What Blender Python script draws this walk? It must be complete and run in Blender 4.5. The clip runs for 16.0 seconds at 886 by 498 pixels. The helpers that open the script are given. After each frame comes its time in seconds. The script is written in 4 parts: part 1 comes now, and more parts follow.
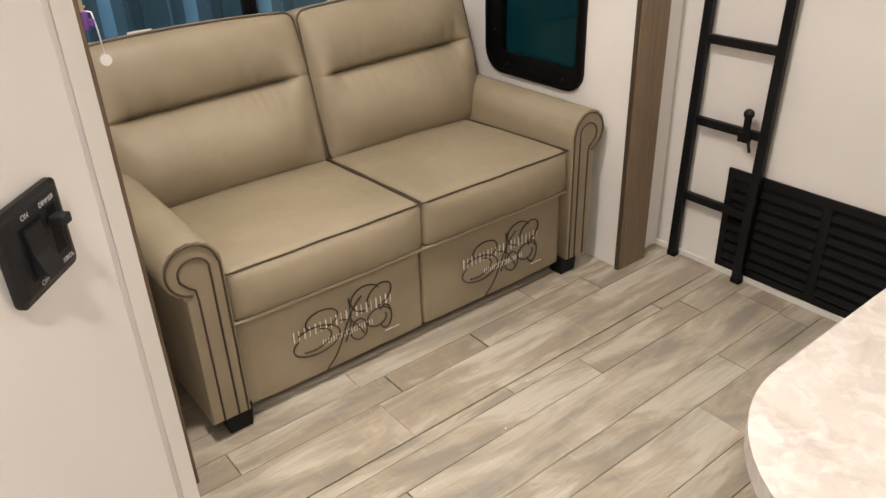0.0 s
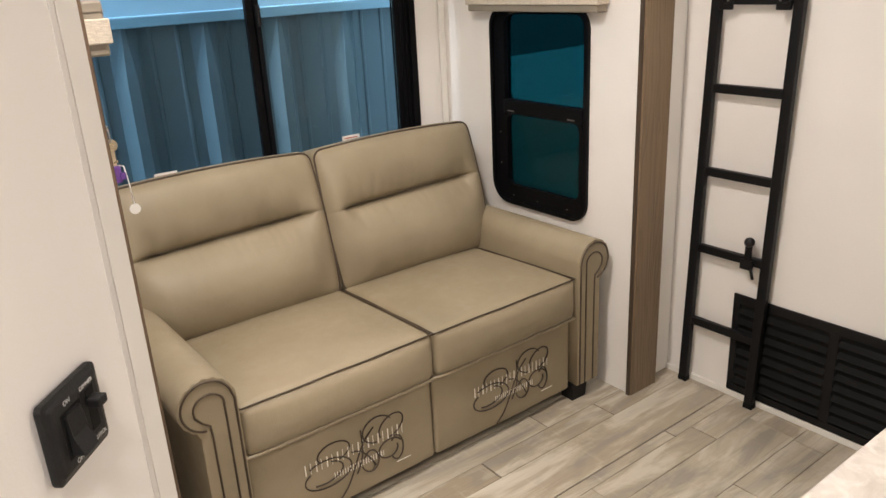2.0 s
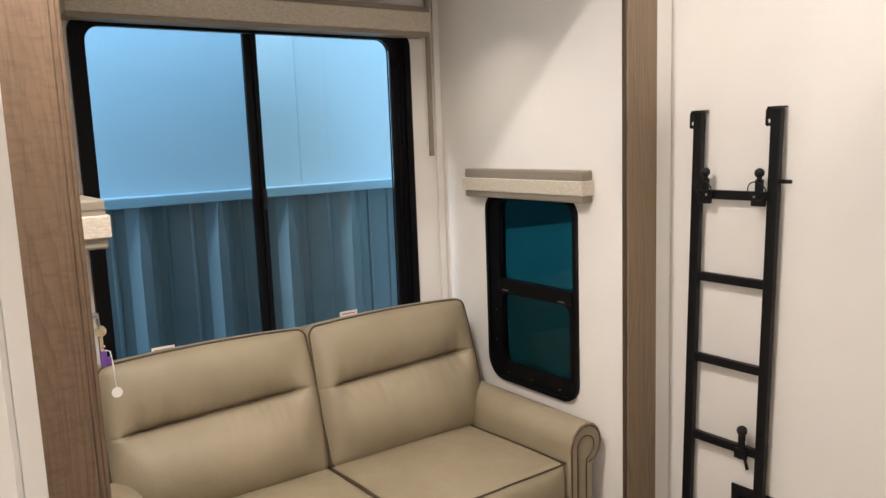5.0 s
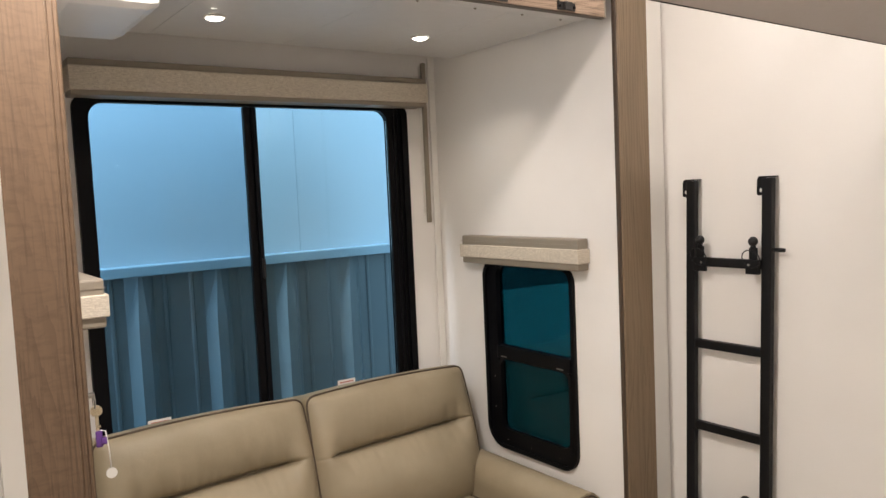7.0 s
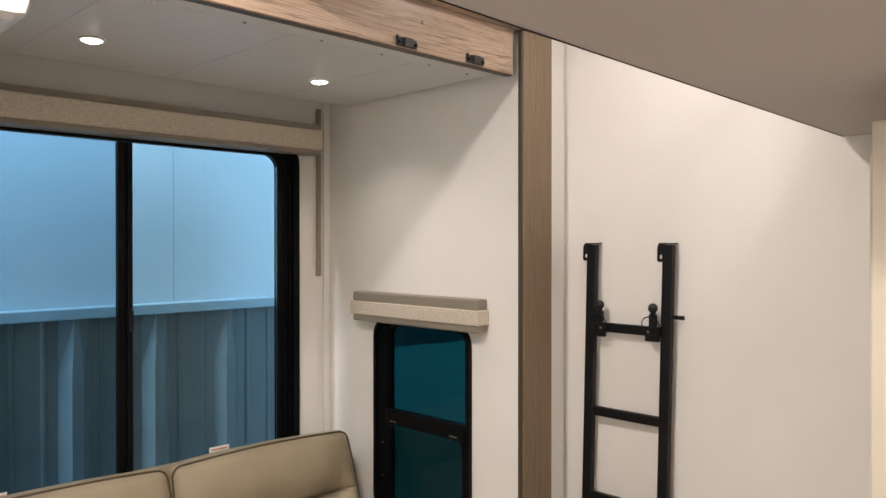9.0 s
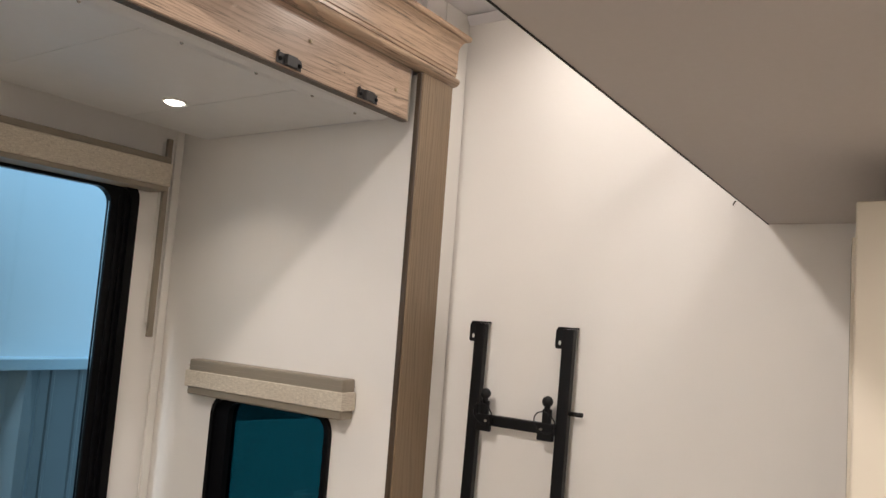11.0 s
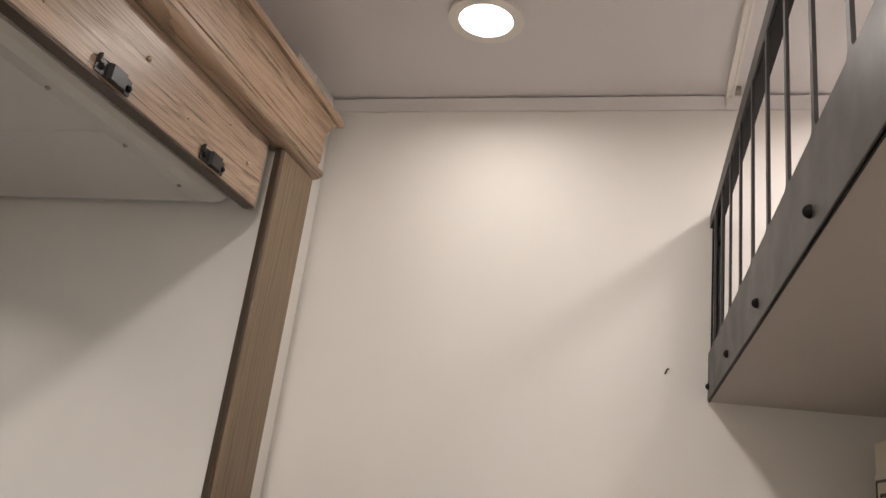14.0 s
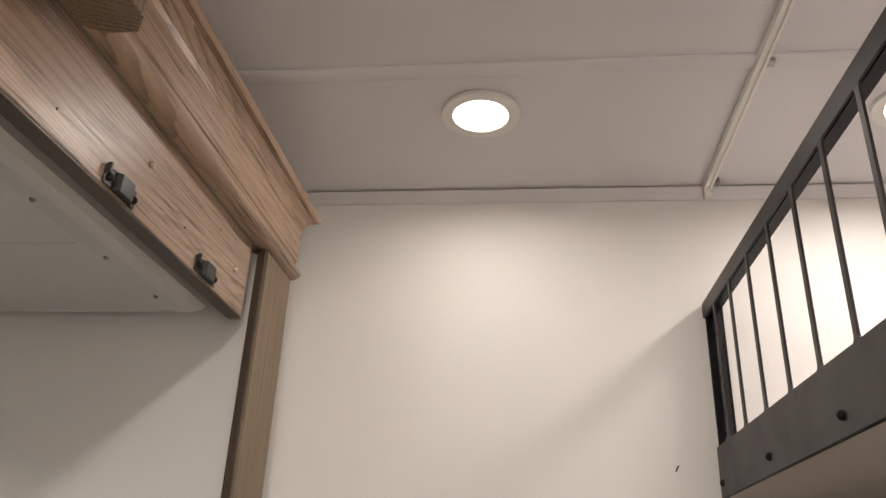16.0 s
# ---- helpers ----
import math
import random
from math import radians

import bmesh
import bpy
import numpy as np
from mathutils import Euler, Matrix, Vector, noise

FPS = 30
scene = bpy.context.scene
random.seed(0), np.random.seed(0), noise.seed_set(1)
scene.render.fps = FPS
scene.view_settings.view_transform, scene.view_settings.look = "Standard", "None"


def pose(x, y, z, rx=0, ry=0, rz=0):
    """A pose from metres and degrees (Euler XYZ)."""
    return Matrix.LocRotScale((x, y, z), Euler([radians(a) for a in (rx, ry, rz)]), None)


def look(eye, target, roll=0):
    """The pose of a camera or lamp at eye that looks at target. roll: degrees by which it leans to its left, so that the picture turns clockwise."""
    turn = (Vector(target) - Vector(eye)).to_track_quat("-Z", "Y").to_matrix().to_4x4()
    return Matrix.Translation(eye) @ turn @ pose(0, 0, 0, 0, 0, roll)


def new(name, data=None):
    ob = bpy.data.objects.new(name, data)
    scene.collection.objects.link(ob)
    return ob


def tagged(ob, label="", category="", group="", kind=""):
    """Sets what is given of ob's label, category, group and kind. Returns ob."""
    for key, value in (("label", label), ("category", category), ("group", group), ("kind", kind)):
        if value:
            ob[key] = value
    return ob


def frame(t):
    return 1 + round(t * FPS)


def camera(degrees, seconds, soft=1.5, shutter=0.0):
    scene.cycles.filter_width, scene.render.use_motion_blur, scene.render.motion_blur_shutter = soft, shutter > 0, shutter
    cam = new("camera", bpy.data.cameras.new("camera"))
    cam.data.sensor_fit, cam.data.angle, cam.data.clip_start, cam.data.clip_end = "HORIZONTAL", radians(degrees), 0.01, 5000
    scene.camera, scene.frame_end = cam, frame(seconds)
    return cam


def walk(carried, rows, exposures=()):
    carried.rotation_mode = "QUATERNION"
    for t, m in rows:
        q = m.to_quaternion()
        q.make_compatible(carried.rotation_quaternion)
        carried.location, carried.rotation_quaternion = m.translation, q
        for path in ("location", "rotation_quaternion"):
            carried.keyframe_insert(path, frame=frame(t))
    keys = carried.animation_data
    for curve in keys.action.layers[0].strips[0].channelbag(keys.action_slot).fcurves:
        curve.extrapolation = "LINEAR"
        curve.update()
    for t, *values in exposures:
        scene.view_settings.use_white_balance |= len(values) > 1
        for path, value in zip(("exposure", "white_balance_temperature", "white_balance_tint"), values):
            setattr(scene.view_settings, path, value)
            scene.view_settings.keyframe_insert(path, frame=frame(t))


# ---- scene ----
cam = camera(60.5, 16.0)
PATH = [
    (0, (-2.163, -1.454, 1.376), (-1.096, -0.061, 0.417), -2.1),
    (0.5, (-2.167, -1.476, 1.39), (-1.096, -0.055, 0.476), -2.8),
    (1, (-2.177, -1.495, 1.41), (-1.088, -0.045, 0.566), -2.9),
    (1.5, (-2.177, -1.5, 1.424), (-1.057, -0.031, 0.658), -3.1),
    (2, (-2.172, -1.487, 1.445), (-1.049, 0.018, 0.758), -3.0),
    (2.5, (-2.15, -1.478, 1.471), (-1.048, 0.068, 0.844), -2.3),
    (3, (-2.131, -1.491, 1.492), (-1.045, 0.09, 0.924), -2.1),
    (3.5, (-2.126, -1.511, 1.501), (-1.044, 0.095, 1.0), -1.7),
    (4, (-2.111, -1.535, 1.506), (-1.019, 0.084, 1.071), -1.4),
    (4.5, (-2.101, -1.561, 1.52), (-0.982, 0.057, 1.158), -1.4),
    (5, (-2.099, -1.577, 1.528), (-0.953, 0.036, 1.238), -2.1),
    (5.2, (-2.104, -1.582, 1.529), (-0.951, 0.031, 1.269), -2.4),
    (7.5, (-2.091, -1.591, 1.583), (-0.918, 0.023, 1.451), -2.2),
    (8, (-2.086, -1.548, 1.575), (-0.833, 0.009, 1.477), -1.0),
    (8.5, (-2.074, -1.496, 1.579), (-0.734, -0.012, 1.524), -0.5),
    (11, (-1.824, -1.165, 1.577), (-0.182, -0.039, 1.764), 4.2),
    (11.5, (-1.747, -1.06, 1.571), (-0.043, -0.046, 1.827), 5.3),
    (12, (-1.683, -0.976, 1.573), (0.06, -0.055, 1.909), 6.3),
    (12.5, (-1.624, -0.89, 1.581), (0.163, -0.081, 1.97), 6.9),
    (13, (-1.553, -0.805, 1.592), (0.258, -0.092, 2.054), 7.5),
    (13.5, (-1.504, -0.748, 1.604), (0.313, -0.121, 2.156), 8.1),
    (14, (-1.481, -0.686, 1.617), (0.346, -0.163, 2.24), 7.6),
    (14.5, (-1.468, -0.618, 1.639), (0.359, -0.197, 2.336), 6.1),
    (15, (-1.465, -0.556, 1.662), (0.355, -0.214, 2.417), 4.5),
    (15.5, (-1.471, -0.505, 1.676), (0.346, -0.23, 2.466), 2.9),
    (16, (-1.473, -0.46, 1.681), (0.34, -0.235, 2.497), 2.5),
]
walk(cam, [(t, look(eye, target, roll)) for t, eye, target, roll in PATH], exposures=[(0.0, 0.78), (1.5, 0.84), (3.0, 0.86), (5.0, 0.78), (8.5, 0.55), (11.0, 0.36), (13.0, 0.06), (14.5, -0.09), (16.0, -0.07)])

# ---- world and lamps ----
world = bpy.data.worlds.new("hall")
scene.world = world
world.use_nodes = True
world.node_tree.nodes["Background"].inputs[0].default_value = (0.58, 0.80, 1.0, 1)
world.node_tree.nodes["Background"].inputs[1].default_value = 2.05


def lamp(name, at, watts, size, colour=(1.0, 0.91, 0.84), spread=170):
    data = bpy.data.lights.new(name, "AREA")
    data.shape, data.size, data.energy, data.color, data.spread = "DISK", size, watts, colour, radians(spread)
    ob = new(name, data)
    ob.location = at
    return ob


# the last two lights are unseen, added to fill the room
ROW = ((-0.306, -0.374, 1.6), (-0.306, -1.125, 3.2), (-1.72, -0.366, 17.0), (-2.50, -1.90, 14.5))
# unseen fill lamp added outside to rake across the siding ribs
lamp("siding_fill_glow", (-3.2, 1.20, 3.2), 62.0, 0.5, (0.75, 0.88, 1.0)).rotation_euler = (radians(18), radians(-48), 0)
for cx, cy, watts in ROW:
    lamp("ceiling_and_fill_glow", (cx, cy, 2.462), watts, 0.11)
for cx, cy in ((-1.318, 0.560), (-0.614, 0.560)):
    lamp("downlight_glow", (cx, cy, 2.084), 0.8, 0.05, (1.0, 0.86, 0.72), spread=120)
# added fill lamp below the loft, out of view
lamp("loft_fill_glow", (-0.95, -1.55, 1.836), 4.5, 0.06)


# ---- materials ----
def shader(name):
    m = bpy.data.materials.new(name)
    m.use_nodes = True
    t = m.node_tree
    return m, t, t.nodes["Principled BSDF"]


def mixed(t, a, b, fac):
    n = t.nodes.new("ShaderNodeMix")
    n.data_type = "RGBA"
    for i, v in ((6, a), (7, b)):
        if isinstance(v, tuple):
            n.inputs[i].default_value = (*v, 1)
        else:
            t.links.new(v, n.inputs[i])
    if isinstance(fac, float):
        n.inputs[0].default_value = fac
    else:
        t.links.new(fac, n.inputs[0])
    return n.outputs[2]


def coords(t, scale=(1, 1, 1), turn=(0, 0, 0), shift=None):
    c, m = t.nodes.new("ShaderNodeTexCoord"), t.nodes.new("ShaderNodeMapping")
    m.inputs["Scale"].default_value = scale
    m.inputs["Rotation"].default_value = [radians(a) for a in turn]
    t.links.new(c.outputs["Object"], m.inputs["Vector"])
    if shift is not None:
        t.links.new(shift, m.inputs["Location"])
    return m.outputs["Vector"]


def noisy(t, vec, scale, detail=4.0, rough=0.55, distort=0.0):
    n = t.nodes.new("ShaderNodeTexNoise")
    n.inputs["Scale"].default_value, n.inputs["Detail"].default_value = scale, detail
    n.inputs["Roughness"].default_value, n.inputs["Distortion"].default_value = rough, distort
    t.links.new(vec, n.inputs["Vector"])
    return n.outputs["Fac"]


def ramp(t, fac, lo, hi, a=0.0, b=1.0):
    n = t.nodes.new("ShaderNodeMapRange")
    n.inputs["From Min"].default_value, n.inputs["From Max"].default_value = lo, hi
    n.inputs["To Min"].default_value, n.inputs["To Max"].default_value = a, b
    t.links.new(fac, n.inputs["Value"])
    return n.outputs["Result"]


def bumped(t, p, height, strength, distance=0.002):
    n = t.nodes.new("ShaderNodeBump")
    n.inputs["Strength"].default_value, n.inputs["Distance"].default_value = strength, distance
    t.links.new(height, n.inputs["Height"])
    t.links.new(n.outputs["Normal"], p.inputs["Normal"])


def plain(name, colour, rough=0.5, metal=0.0, grain=60.0, vary=0.12, bump=0.15, patch=3.0, shine=0.5):
    """A surface with fine grain and broad, faint patches."""
    m, t, p = shader(name)
    v = coords(t)
    fine, broad = noisy(t, v, grain), noisy(t, v, patch, 3.0)
    dark = tuple(c * (1 - vary) for c in colour)
    lit = tuple(min(1.0, c * (1 + vary * 0.5)) for c in colour)
    a = mixed(t, dark, lit, ramp(t, broad, 0.3, 0.7))
    t.links.new(mixed(t, a, colour, 0.5), p.inputs["Base Color"])
    p.inputs["Metallic"].default_value = metal
    p.inputs["Specular IOR Level"].default_value = shine
    t.links.new(ramp(t, fine, 0.3, 0.7, rough - 0.06, rough + 0.06), p.inputs["Roughness"])
    if bump:
        bumped(t, p, fine, bump)
    return m


def wood(name, dark, light, axis, rough=0.4, lines=85.0, figure=16.0, pores=0.35, contrast=0.9, flame=0.0):
    """Sawn wood along one axis: growth lines that close into cathedral arches, streaks and open pores."""
    m, t, p = shader(name)
    k = "xyz".index(axis)
    along = [5.5, 5.5, 5.5]
    along[k] = 0.55
    fine_scale = [1.0, 1.0, 1.0]
    fine_scale[k] = 0.030
    v, vf = coords(t, tuple(along)), coords(t, tuple(fine_scale))
    figure_noise = noisy(t, v, 1.35, 1.0, 0.4, 0.25)
    wobble = noisy(t, v, 9.0, 2.0)
    cross = t.nodes.new("ShaderNodeVectorMath")
    cross.operation = "DOT_PRODUCT"
    cross.inputs[1].default_value = {"x": (0, 0.8, 1), "y": (0.8, 0, 1), "z": (1, 0.8, 0)}[axis]
    t.links.new(coords(t), cross.inputs[0])

    def sums(op, a, b):
        n = t.nodes.new("ShaderNodeMath")
        n.operation = op
        for slot, val in ((0, a), (1, b)):
            if isinstance(val, float):
                n.inputs[slot].default_value = val
            else:
                t.links.new(val, n.inputs[slot])
        return n.outputs[0]
    phase = sums("ADD", sums("MULTIPLY", cross.outputs["Value"], lines), sums("MULTIPLY", figure_noise, figure))
    phase = sums("ADD", phase, sums("MULTIPLY", wobble, 1.3))
    growth = sums("FRACT", phase, 0.0)
    streak, broad = noisy(t, vf, 210.0, 5.0, 0.7), noisy(t, v, 1.6, 3.0)
    uneven = ramp(t, noisy(t, v, 2.6, 3.0, 0.6), 0.36, 0.66, 0.25, 1.0)
    line = sums("MULTIPLY", ramp(t, growth, 0.50, 0.97, 0.0, contrast), uneven)
    base = mixed(t, light, dark, line)
    base = mixed(t, base, tuple(c * 0.4 for c in dark), ramp(t, streak, 0.52, 0.68, 0.0, pores))
    base = mixed(t, base, tuple(0.5 * (a + b) for a, b in zip(dark, light)), ramp(t, broad, 0.4, 0.72, 0.0, 0.5))
    if flame:
        across = [26.0, 26.0, 26.0]
        across[k] = 70.0
        ripple = noisy(t, coords(t, tuple(across)), 1.0, 3.0, 0.6, 0.6)
        base = mixed(t, base, tuple(c * 0.75 for c in dark), ramp(t, ripple, 0.46, 0.74, 0.0, flame))
    t.links.new(base, p.inputs["Base Color"])
    t.links.new(ramp(t, streak, 0.3, 0.7, rough - 0.06, rough + 0.1), p.inputs["Roughness"])
    bumped(t, p, streak, 0.22, 0.001)
    return m


def floor_material():
    """Printed vinyl planks: grey and sand tones with pale saw marks, a tone for each plank."""
    m, t, p = shader("vinyl_plank")
    info = t.nodes.new("ShaderNodeObjectInfo")
    off = t.nodes.new("ShaderNodeVectorMath")
    off.operation = "SCALE"
    off.inputs[0].default_value = (7.0, 3.0, 5.0)
    t.links.new(info.outputs["Random"], off.inputs["Scale"])
    v = coords(t, (1.5, 5.5, 1.0), shift=off.outputs["Vector"])
    vp = coords(t, (2.4, 13.0, 1.0), shift=off.outputs["Vector"])
    vf = coords(t, (2.4, 130.0, 1.0), shift=off.outputs["Vector"])
    vs = coords(t, (60.0, 9.0, 1.0), shift=off.outputs["Vector"])
    broad, streak, saw = noisy(t, v, 1.9, 4.0, 0.6, 0.7), noisy(t, vf, 1.0, 4.0, 0.65), noisy(t, vs, 1.0, 3.0)
    patch = noisy(t, vp, 1.0, 5.0, 0.62, 0.9)
    tone = mixed(t, (0.345, 0.288, 0.210), (0.440, 0.388, 0.302), info.outputs["Random"])
    tone = mixed(t, tone, (0.56, 0.525, 0.44), ramp(t, broad, 0.50, 0.62, 0.0, 0.85))
    tone = mixed(t, tone, (0.270, 0.245, 0.210), ramp(t, broad, 0.47, 0.36, 0.0, 0.75))
    tone = mixed(t, tone, (0.300, 0.282, 0.248), ramp(t, patch, 0.54, 0.70, 0.0, 0.55))
    tone = mixed(t, tone, (0.60, 0.56, 0.475), ramp(t, patch, 0.44, 0.30, 0.0, 0.45))
    tone = mixed(t, tone, (0.23, 0.19, 0.145), ramp(t, streak, 0.52, 0.72, 0.0, 0.38))
    tone = mixed(t, tone, (0.64, 0.60, 0.51), ramp(t, saw, 0.60, 0.75, 0.0, 0.22))
    t.links.new(tone, p.inputs["Base Color"])
    t.links.new(ramp(t, streak, 0.3, 0.7, 0.36, 0.5), p.inputs["Roughness"])
    bumped(t, p, streak, 0.12, 0.001)
    return m


def leather_material():
    m, t, p = shader("khaki_leather")
    v = coords(t)
    cell = t.nodes.new("ShaderNodeTexVoronoi")
    cell.inputs["Scale"].default_value = 420.0
    t.links.new(v, cell.inputs["Vector"])
    broad, soft = noisy(t, v, 5.0, 3.0), noisy(t, v, 38.0, 4.0)
    c = mixed(t, (0.258, 0.212, 0.140), (0.312, 0.260, 0.178), ramp(t, broad, 0.3, 0.7))
    c = mixed(t, c, (0.292, 0.240, 0.162), ramp(t, soft, 0.45, 0.75, 0.0, 0.35))
    t.links.new(c, p.inputs["Base Color"])
    t.links.new(ramp(t, soft, 0.3, 0.7, 0.42, 0.54), p.inputs["Roughness"])
    add = t.nodes.new("ShaderNodeMath")
    add.operation = "ADD"
    t.links.new(cell.outputs["Distance"], add.inputs[0])
    t.links.new(ramp(t, noisy(t, v, 16.0, 3.0), 0.3, 0.7, 0.0, 3.0), add.inputs[1])
    bumped(t, p, add.outputs[0], 0.22, 0.0025)
    return m


def woven_material(name, a, b):
    m, t, p = shader(name)
    v1, v2 = coords(t, (60.0, 60.0, 700.0)), coords(t, (600.0, 600.0, 90.0))
    h = mixed(t, a, b, ramp(t, noisy(t, v1, 1.0, 2.0), 0.4, 0.62))
    h = mixed(t, h, tuple(c * 0.6 for c in a), ramp(t, noisy(t, v2, 1.0, 2.0), 0.55, 0.7, 0.0, 0.6))
    t.links.new(h, p.inputs["Base Color"])
    p.inputs["Roughness"].default_value = 0.9
    bumped(t, p, noisy(t, v1, 1.0, 2.0), 0.5)
    return m


def stone_material():
    """Solid-surface top with soft cream and grey clouds and small chips."""
    m, t, p = shader("cloudy_laminate")
    v = coords(t)
    broad, mid, fine = noisy(t, v, 7.0, 6.0, 0.65, 1.2), noisy(t, v, 26.0, 5.0, 0.6, 0.8), noisy(t, v, 120.0, 3.0)
    c = mixed(t, (0.52, 0.485, 0.44), (0.385, 0.345, 0.305), ramp(t, broad, 0.48, 0.68, 0.0, 0.8))
    c = mixed(t, c, (0.63, 0.595, 0.55), ramp(t, mid, 0.48, 0.66, 0.0, 0.8))
    c = mixed(t, c, (0.45, 0.40, 0.36), ramp(t, fine, 0.60, 0.72, 0.0, 0.45))
    t.links.new(c, p.inputs["Base Color"])
    p.inputs["Roughness"].default_value = 0.32
    return m


def glass_material(name, tint, gloss):
    m = bpy.data.materials.new(name)
    m.use_nodes = True
    t = m.node_tree
    t.nodes.clear()
    out, see, shine, mix = [t.nodes.new("ShaderNode" + k) for k in ("OutputMaterial", "BsdfTransparent", "BsdfGlossy", "MixShader")]
    fres = t.nodes.new("ShaderNodeFresnel")
    fres.inputs["IOR"].default_value = gloss
    see.inputs["Color"].default_value = (*tint, 1)
    shine.inputs["Roughness"].default_value = 0.02
    for a, b in ((fres.outputs[0], mix.inputs[0]), (see.outputs[0], mix.inputs[1]), (shine.outputs[0], mix.inputs[2]), (mix.outputs[0], out.inputs[0])):
        t.links.new(a, b)
    return m


def glowing(name, colour, strength):
    m, t, p = shader(name)
    p.inputs["Base Color"].default_value = (0.8, 0.8, 0.8, 1)
    p.inputs["Emission Color"].default_value = (*colour, 1)
    p.inputs["Emission Strength"].default_value = strength
    return m


WALL = plain("wall_vinyl", (0.83, 0.805, 0.775), 0.62, grain=260.0, vary=0.08, bump=0.10, patch=2.0)
CEIL = plain("ceiling_vinyl", (0.72, 0.70, 0.715), 0.6, grain=200.0, vary=0.04, bump=0.08)
WHITE = plain("white_trim", (0.80, 0.78, 0.74), 0.42, grain=80.0, vary=0.04, bump=0.05)
PANEL = plain("moulded_white_panel", (0.68, 0.67, 0.67), 0.42, grain=25.0, vary=0.04, bump=0.02)
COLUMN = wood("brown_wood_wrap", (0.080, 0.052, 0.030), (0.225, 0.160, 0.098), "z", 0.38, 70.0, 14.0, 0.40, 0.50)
# left post's figured wrap, its colour darkened against too much lamp light
FIGURED_DIM = wood("figured_wrap_darkened", (0.040, 0.024, 0.015), (0.148, 0.095, 0.058), "z", 0.42, 60.0, 22.0, 0.40, 0.45, 0.32)
EDGE = wood("dark_wood_edge", (0.040, 0.026, 0.017), (0.075, 0.050, 0.032), "z", 0.40, 70.0, 8.0, 0.3, 0.5)
OAK = wood("stained_oak", (0.060, 0.040, 0.028), (0.45, 0.322, 0.232), "x", 0.34, 150.0, 24.0, 0.85, 0.55)
OAKZ = wood("stained_oak_upright", (0.060, 0.039, 0.025), (0.24, 0.168, 0.112), "z", 0.28, 90.0, 14.0, 0.60)
CROWN = wood("dark_stained_oak", (0.045, 0.028, 0.018), (0.52, 0.370, 0.258), "x", 0.34, 110.0, 30.0, 0.85, 0.62)
VINYL = floor_material()
SUB = plain("dark_underlay", (0.05, 0.04, 0.03), 0.9)
LEATHER = leather_material()
PIPE = plain("brown_piping", (0.070, 0.049, 0.030), 0.55)
PALEPIPE = plain("khaki_piping", (0.36, 0.30, 0.215), 0.5)
HAT = plain("black_bracket_steel", (0.018, 0.016, 0.016), 0.36, grain=400.0, vary=0.2, bump=0.1)
BLACK = plain("black_powder_coat", (0.007, 0.007, 0.008), 0.45, grain=400.0, vary=0.2, bump=0.12, shine=0.22)
LOUVRE = plain("matt_black_louvre", (0.004, 0.004, 0.004), 0.6, vary=0.2, bump=0.05, shine=0.12)
FRAME = plain("black_window_frame", (0.004, 0.004, 0.005), 0.4, vary=0.2, bump=0.05, shine=0.12)
PLASTIC = plain("black_plastic", (0.010, 0.010, 0.011), 0.42, grain=500.0, vary=0.15, bump=0.2, shine=0.3)
RUBBER = plain("black_rubber", (0.008, 0.008, 0.008), 0.7, shine=0.15)
STEEL = plain("grey_rail_steel", (0.026, 0.023, 0.023), 0.42, metal=0.2, grain=14.0, vary=0.1, bump=0.0)
SCREW = plain("screw_steel", (0.35, 0.33, 0.30), 0.35, metal=0.9)
BRASS = plain("brass", (0.62, 0.53, 0.38), 0.3, metal=0.9)
LOFTBOARD = plain("loft_underside_board", (0.52, 0.475, 0.455), 0.6, grain=120.0, vary=0.04, bump=0.08)
CABINET = plain("cream_cabinet_paint", (0.66, 0.60, 0.50), 0.5, vary=0.04, bump=0.05)
JOINT = plain("grey_joint_filler", (0.57, 0.545, 0.515), 0.6)
GROOVE = plain("dark_groove", (0.05, 0.04, 0.03), 0.6)
FAUX = plain("taupe_faux_leather", (0.265, 0.228, 0.180), 0.5, grain=350.0, vary=0.08, bump=0.25)
WEAVE = woven_material("cream_woven_fabric", (0.50, 0.44, 0.36), (0.66, 0.60, 0.50))
STONE = stone_material()
INK = plain("brown_print", (0.055, 0.04, 0.028), 0.7, bump=0)
PALEINK = plain("pale_print", (0.80, 0.76, 0.68), 0.6, bump=0)
LETTER = plain("white_lettering", (0.75, 0.75, 0.75), 0.5, bump=0)
BIGGLASS = glass_material("blue_tinted_glass", (0.80, 0.94, 1.0), 1.25)
BIGGLASS_B = glass_material("blue_grey_tinted_glass", (0.66, 0.82, 0.91), 1.25)
TEAL = glass_material("teal_tinted_glass", (0.072, 0.235, 0.250), 1.25)
TEALDARK = glass_material("screened_teal_glass", (0.055, 0.150, 0.142), 1.25)
# the lower sheet's shade is put into its darker colour
SIDING = plain("shade_toned_siding", (0.135, 0.148, 0.150), 0.42, grain=40.0, vary=0.12, bump=0.05)
SIDING_TOP = plain("pale_wall_panel", (0.55, 0.60, 0.63), 0.55, grain=30.0, vary=0.08, bump=0.03, patch=1.0)
FLASH = plain("flashing", (0.30, 0.38, 0.42), 0.4)
OUTGREY = plain("grey_hall_wall", (0.10, 0.105, 0.11), 0.8)
TRAILER = plain("pale_trailer_skin", (0.55, 0.56, 0.57), 0.5)
CONCRETE = plain("concrete", (0.30, 0.29, 0.28), 0.85)
GLOW = glowing("light_diffuser", (1.0, 0.93, 0.85), 9.0)
SPOTGLOW = glowing("downlight_diffuser", (1.0, 0.90, 0.78), 9.0)
PURPLE = plain("purple_tag", (0.13, 0.05, 0.25), 0.5)
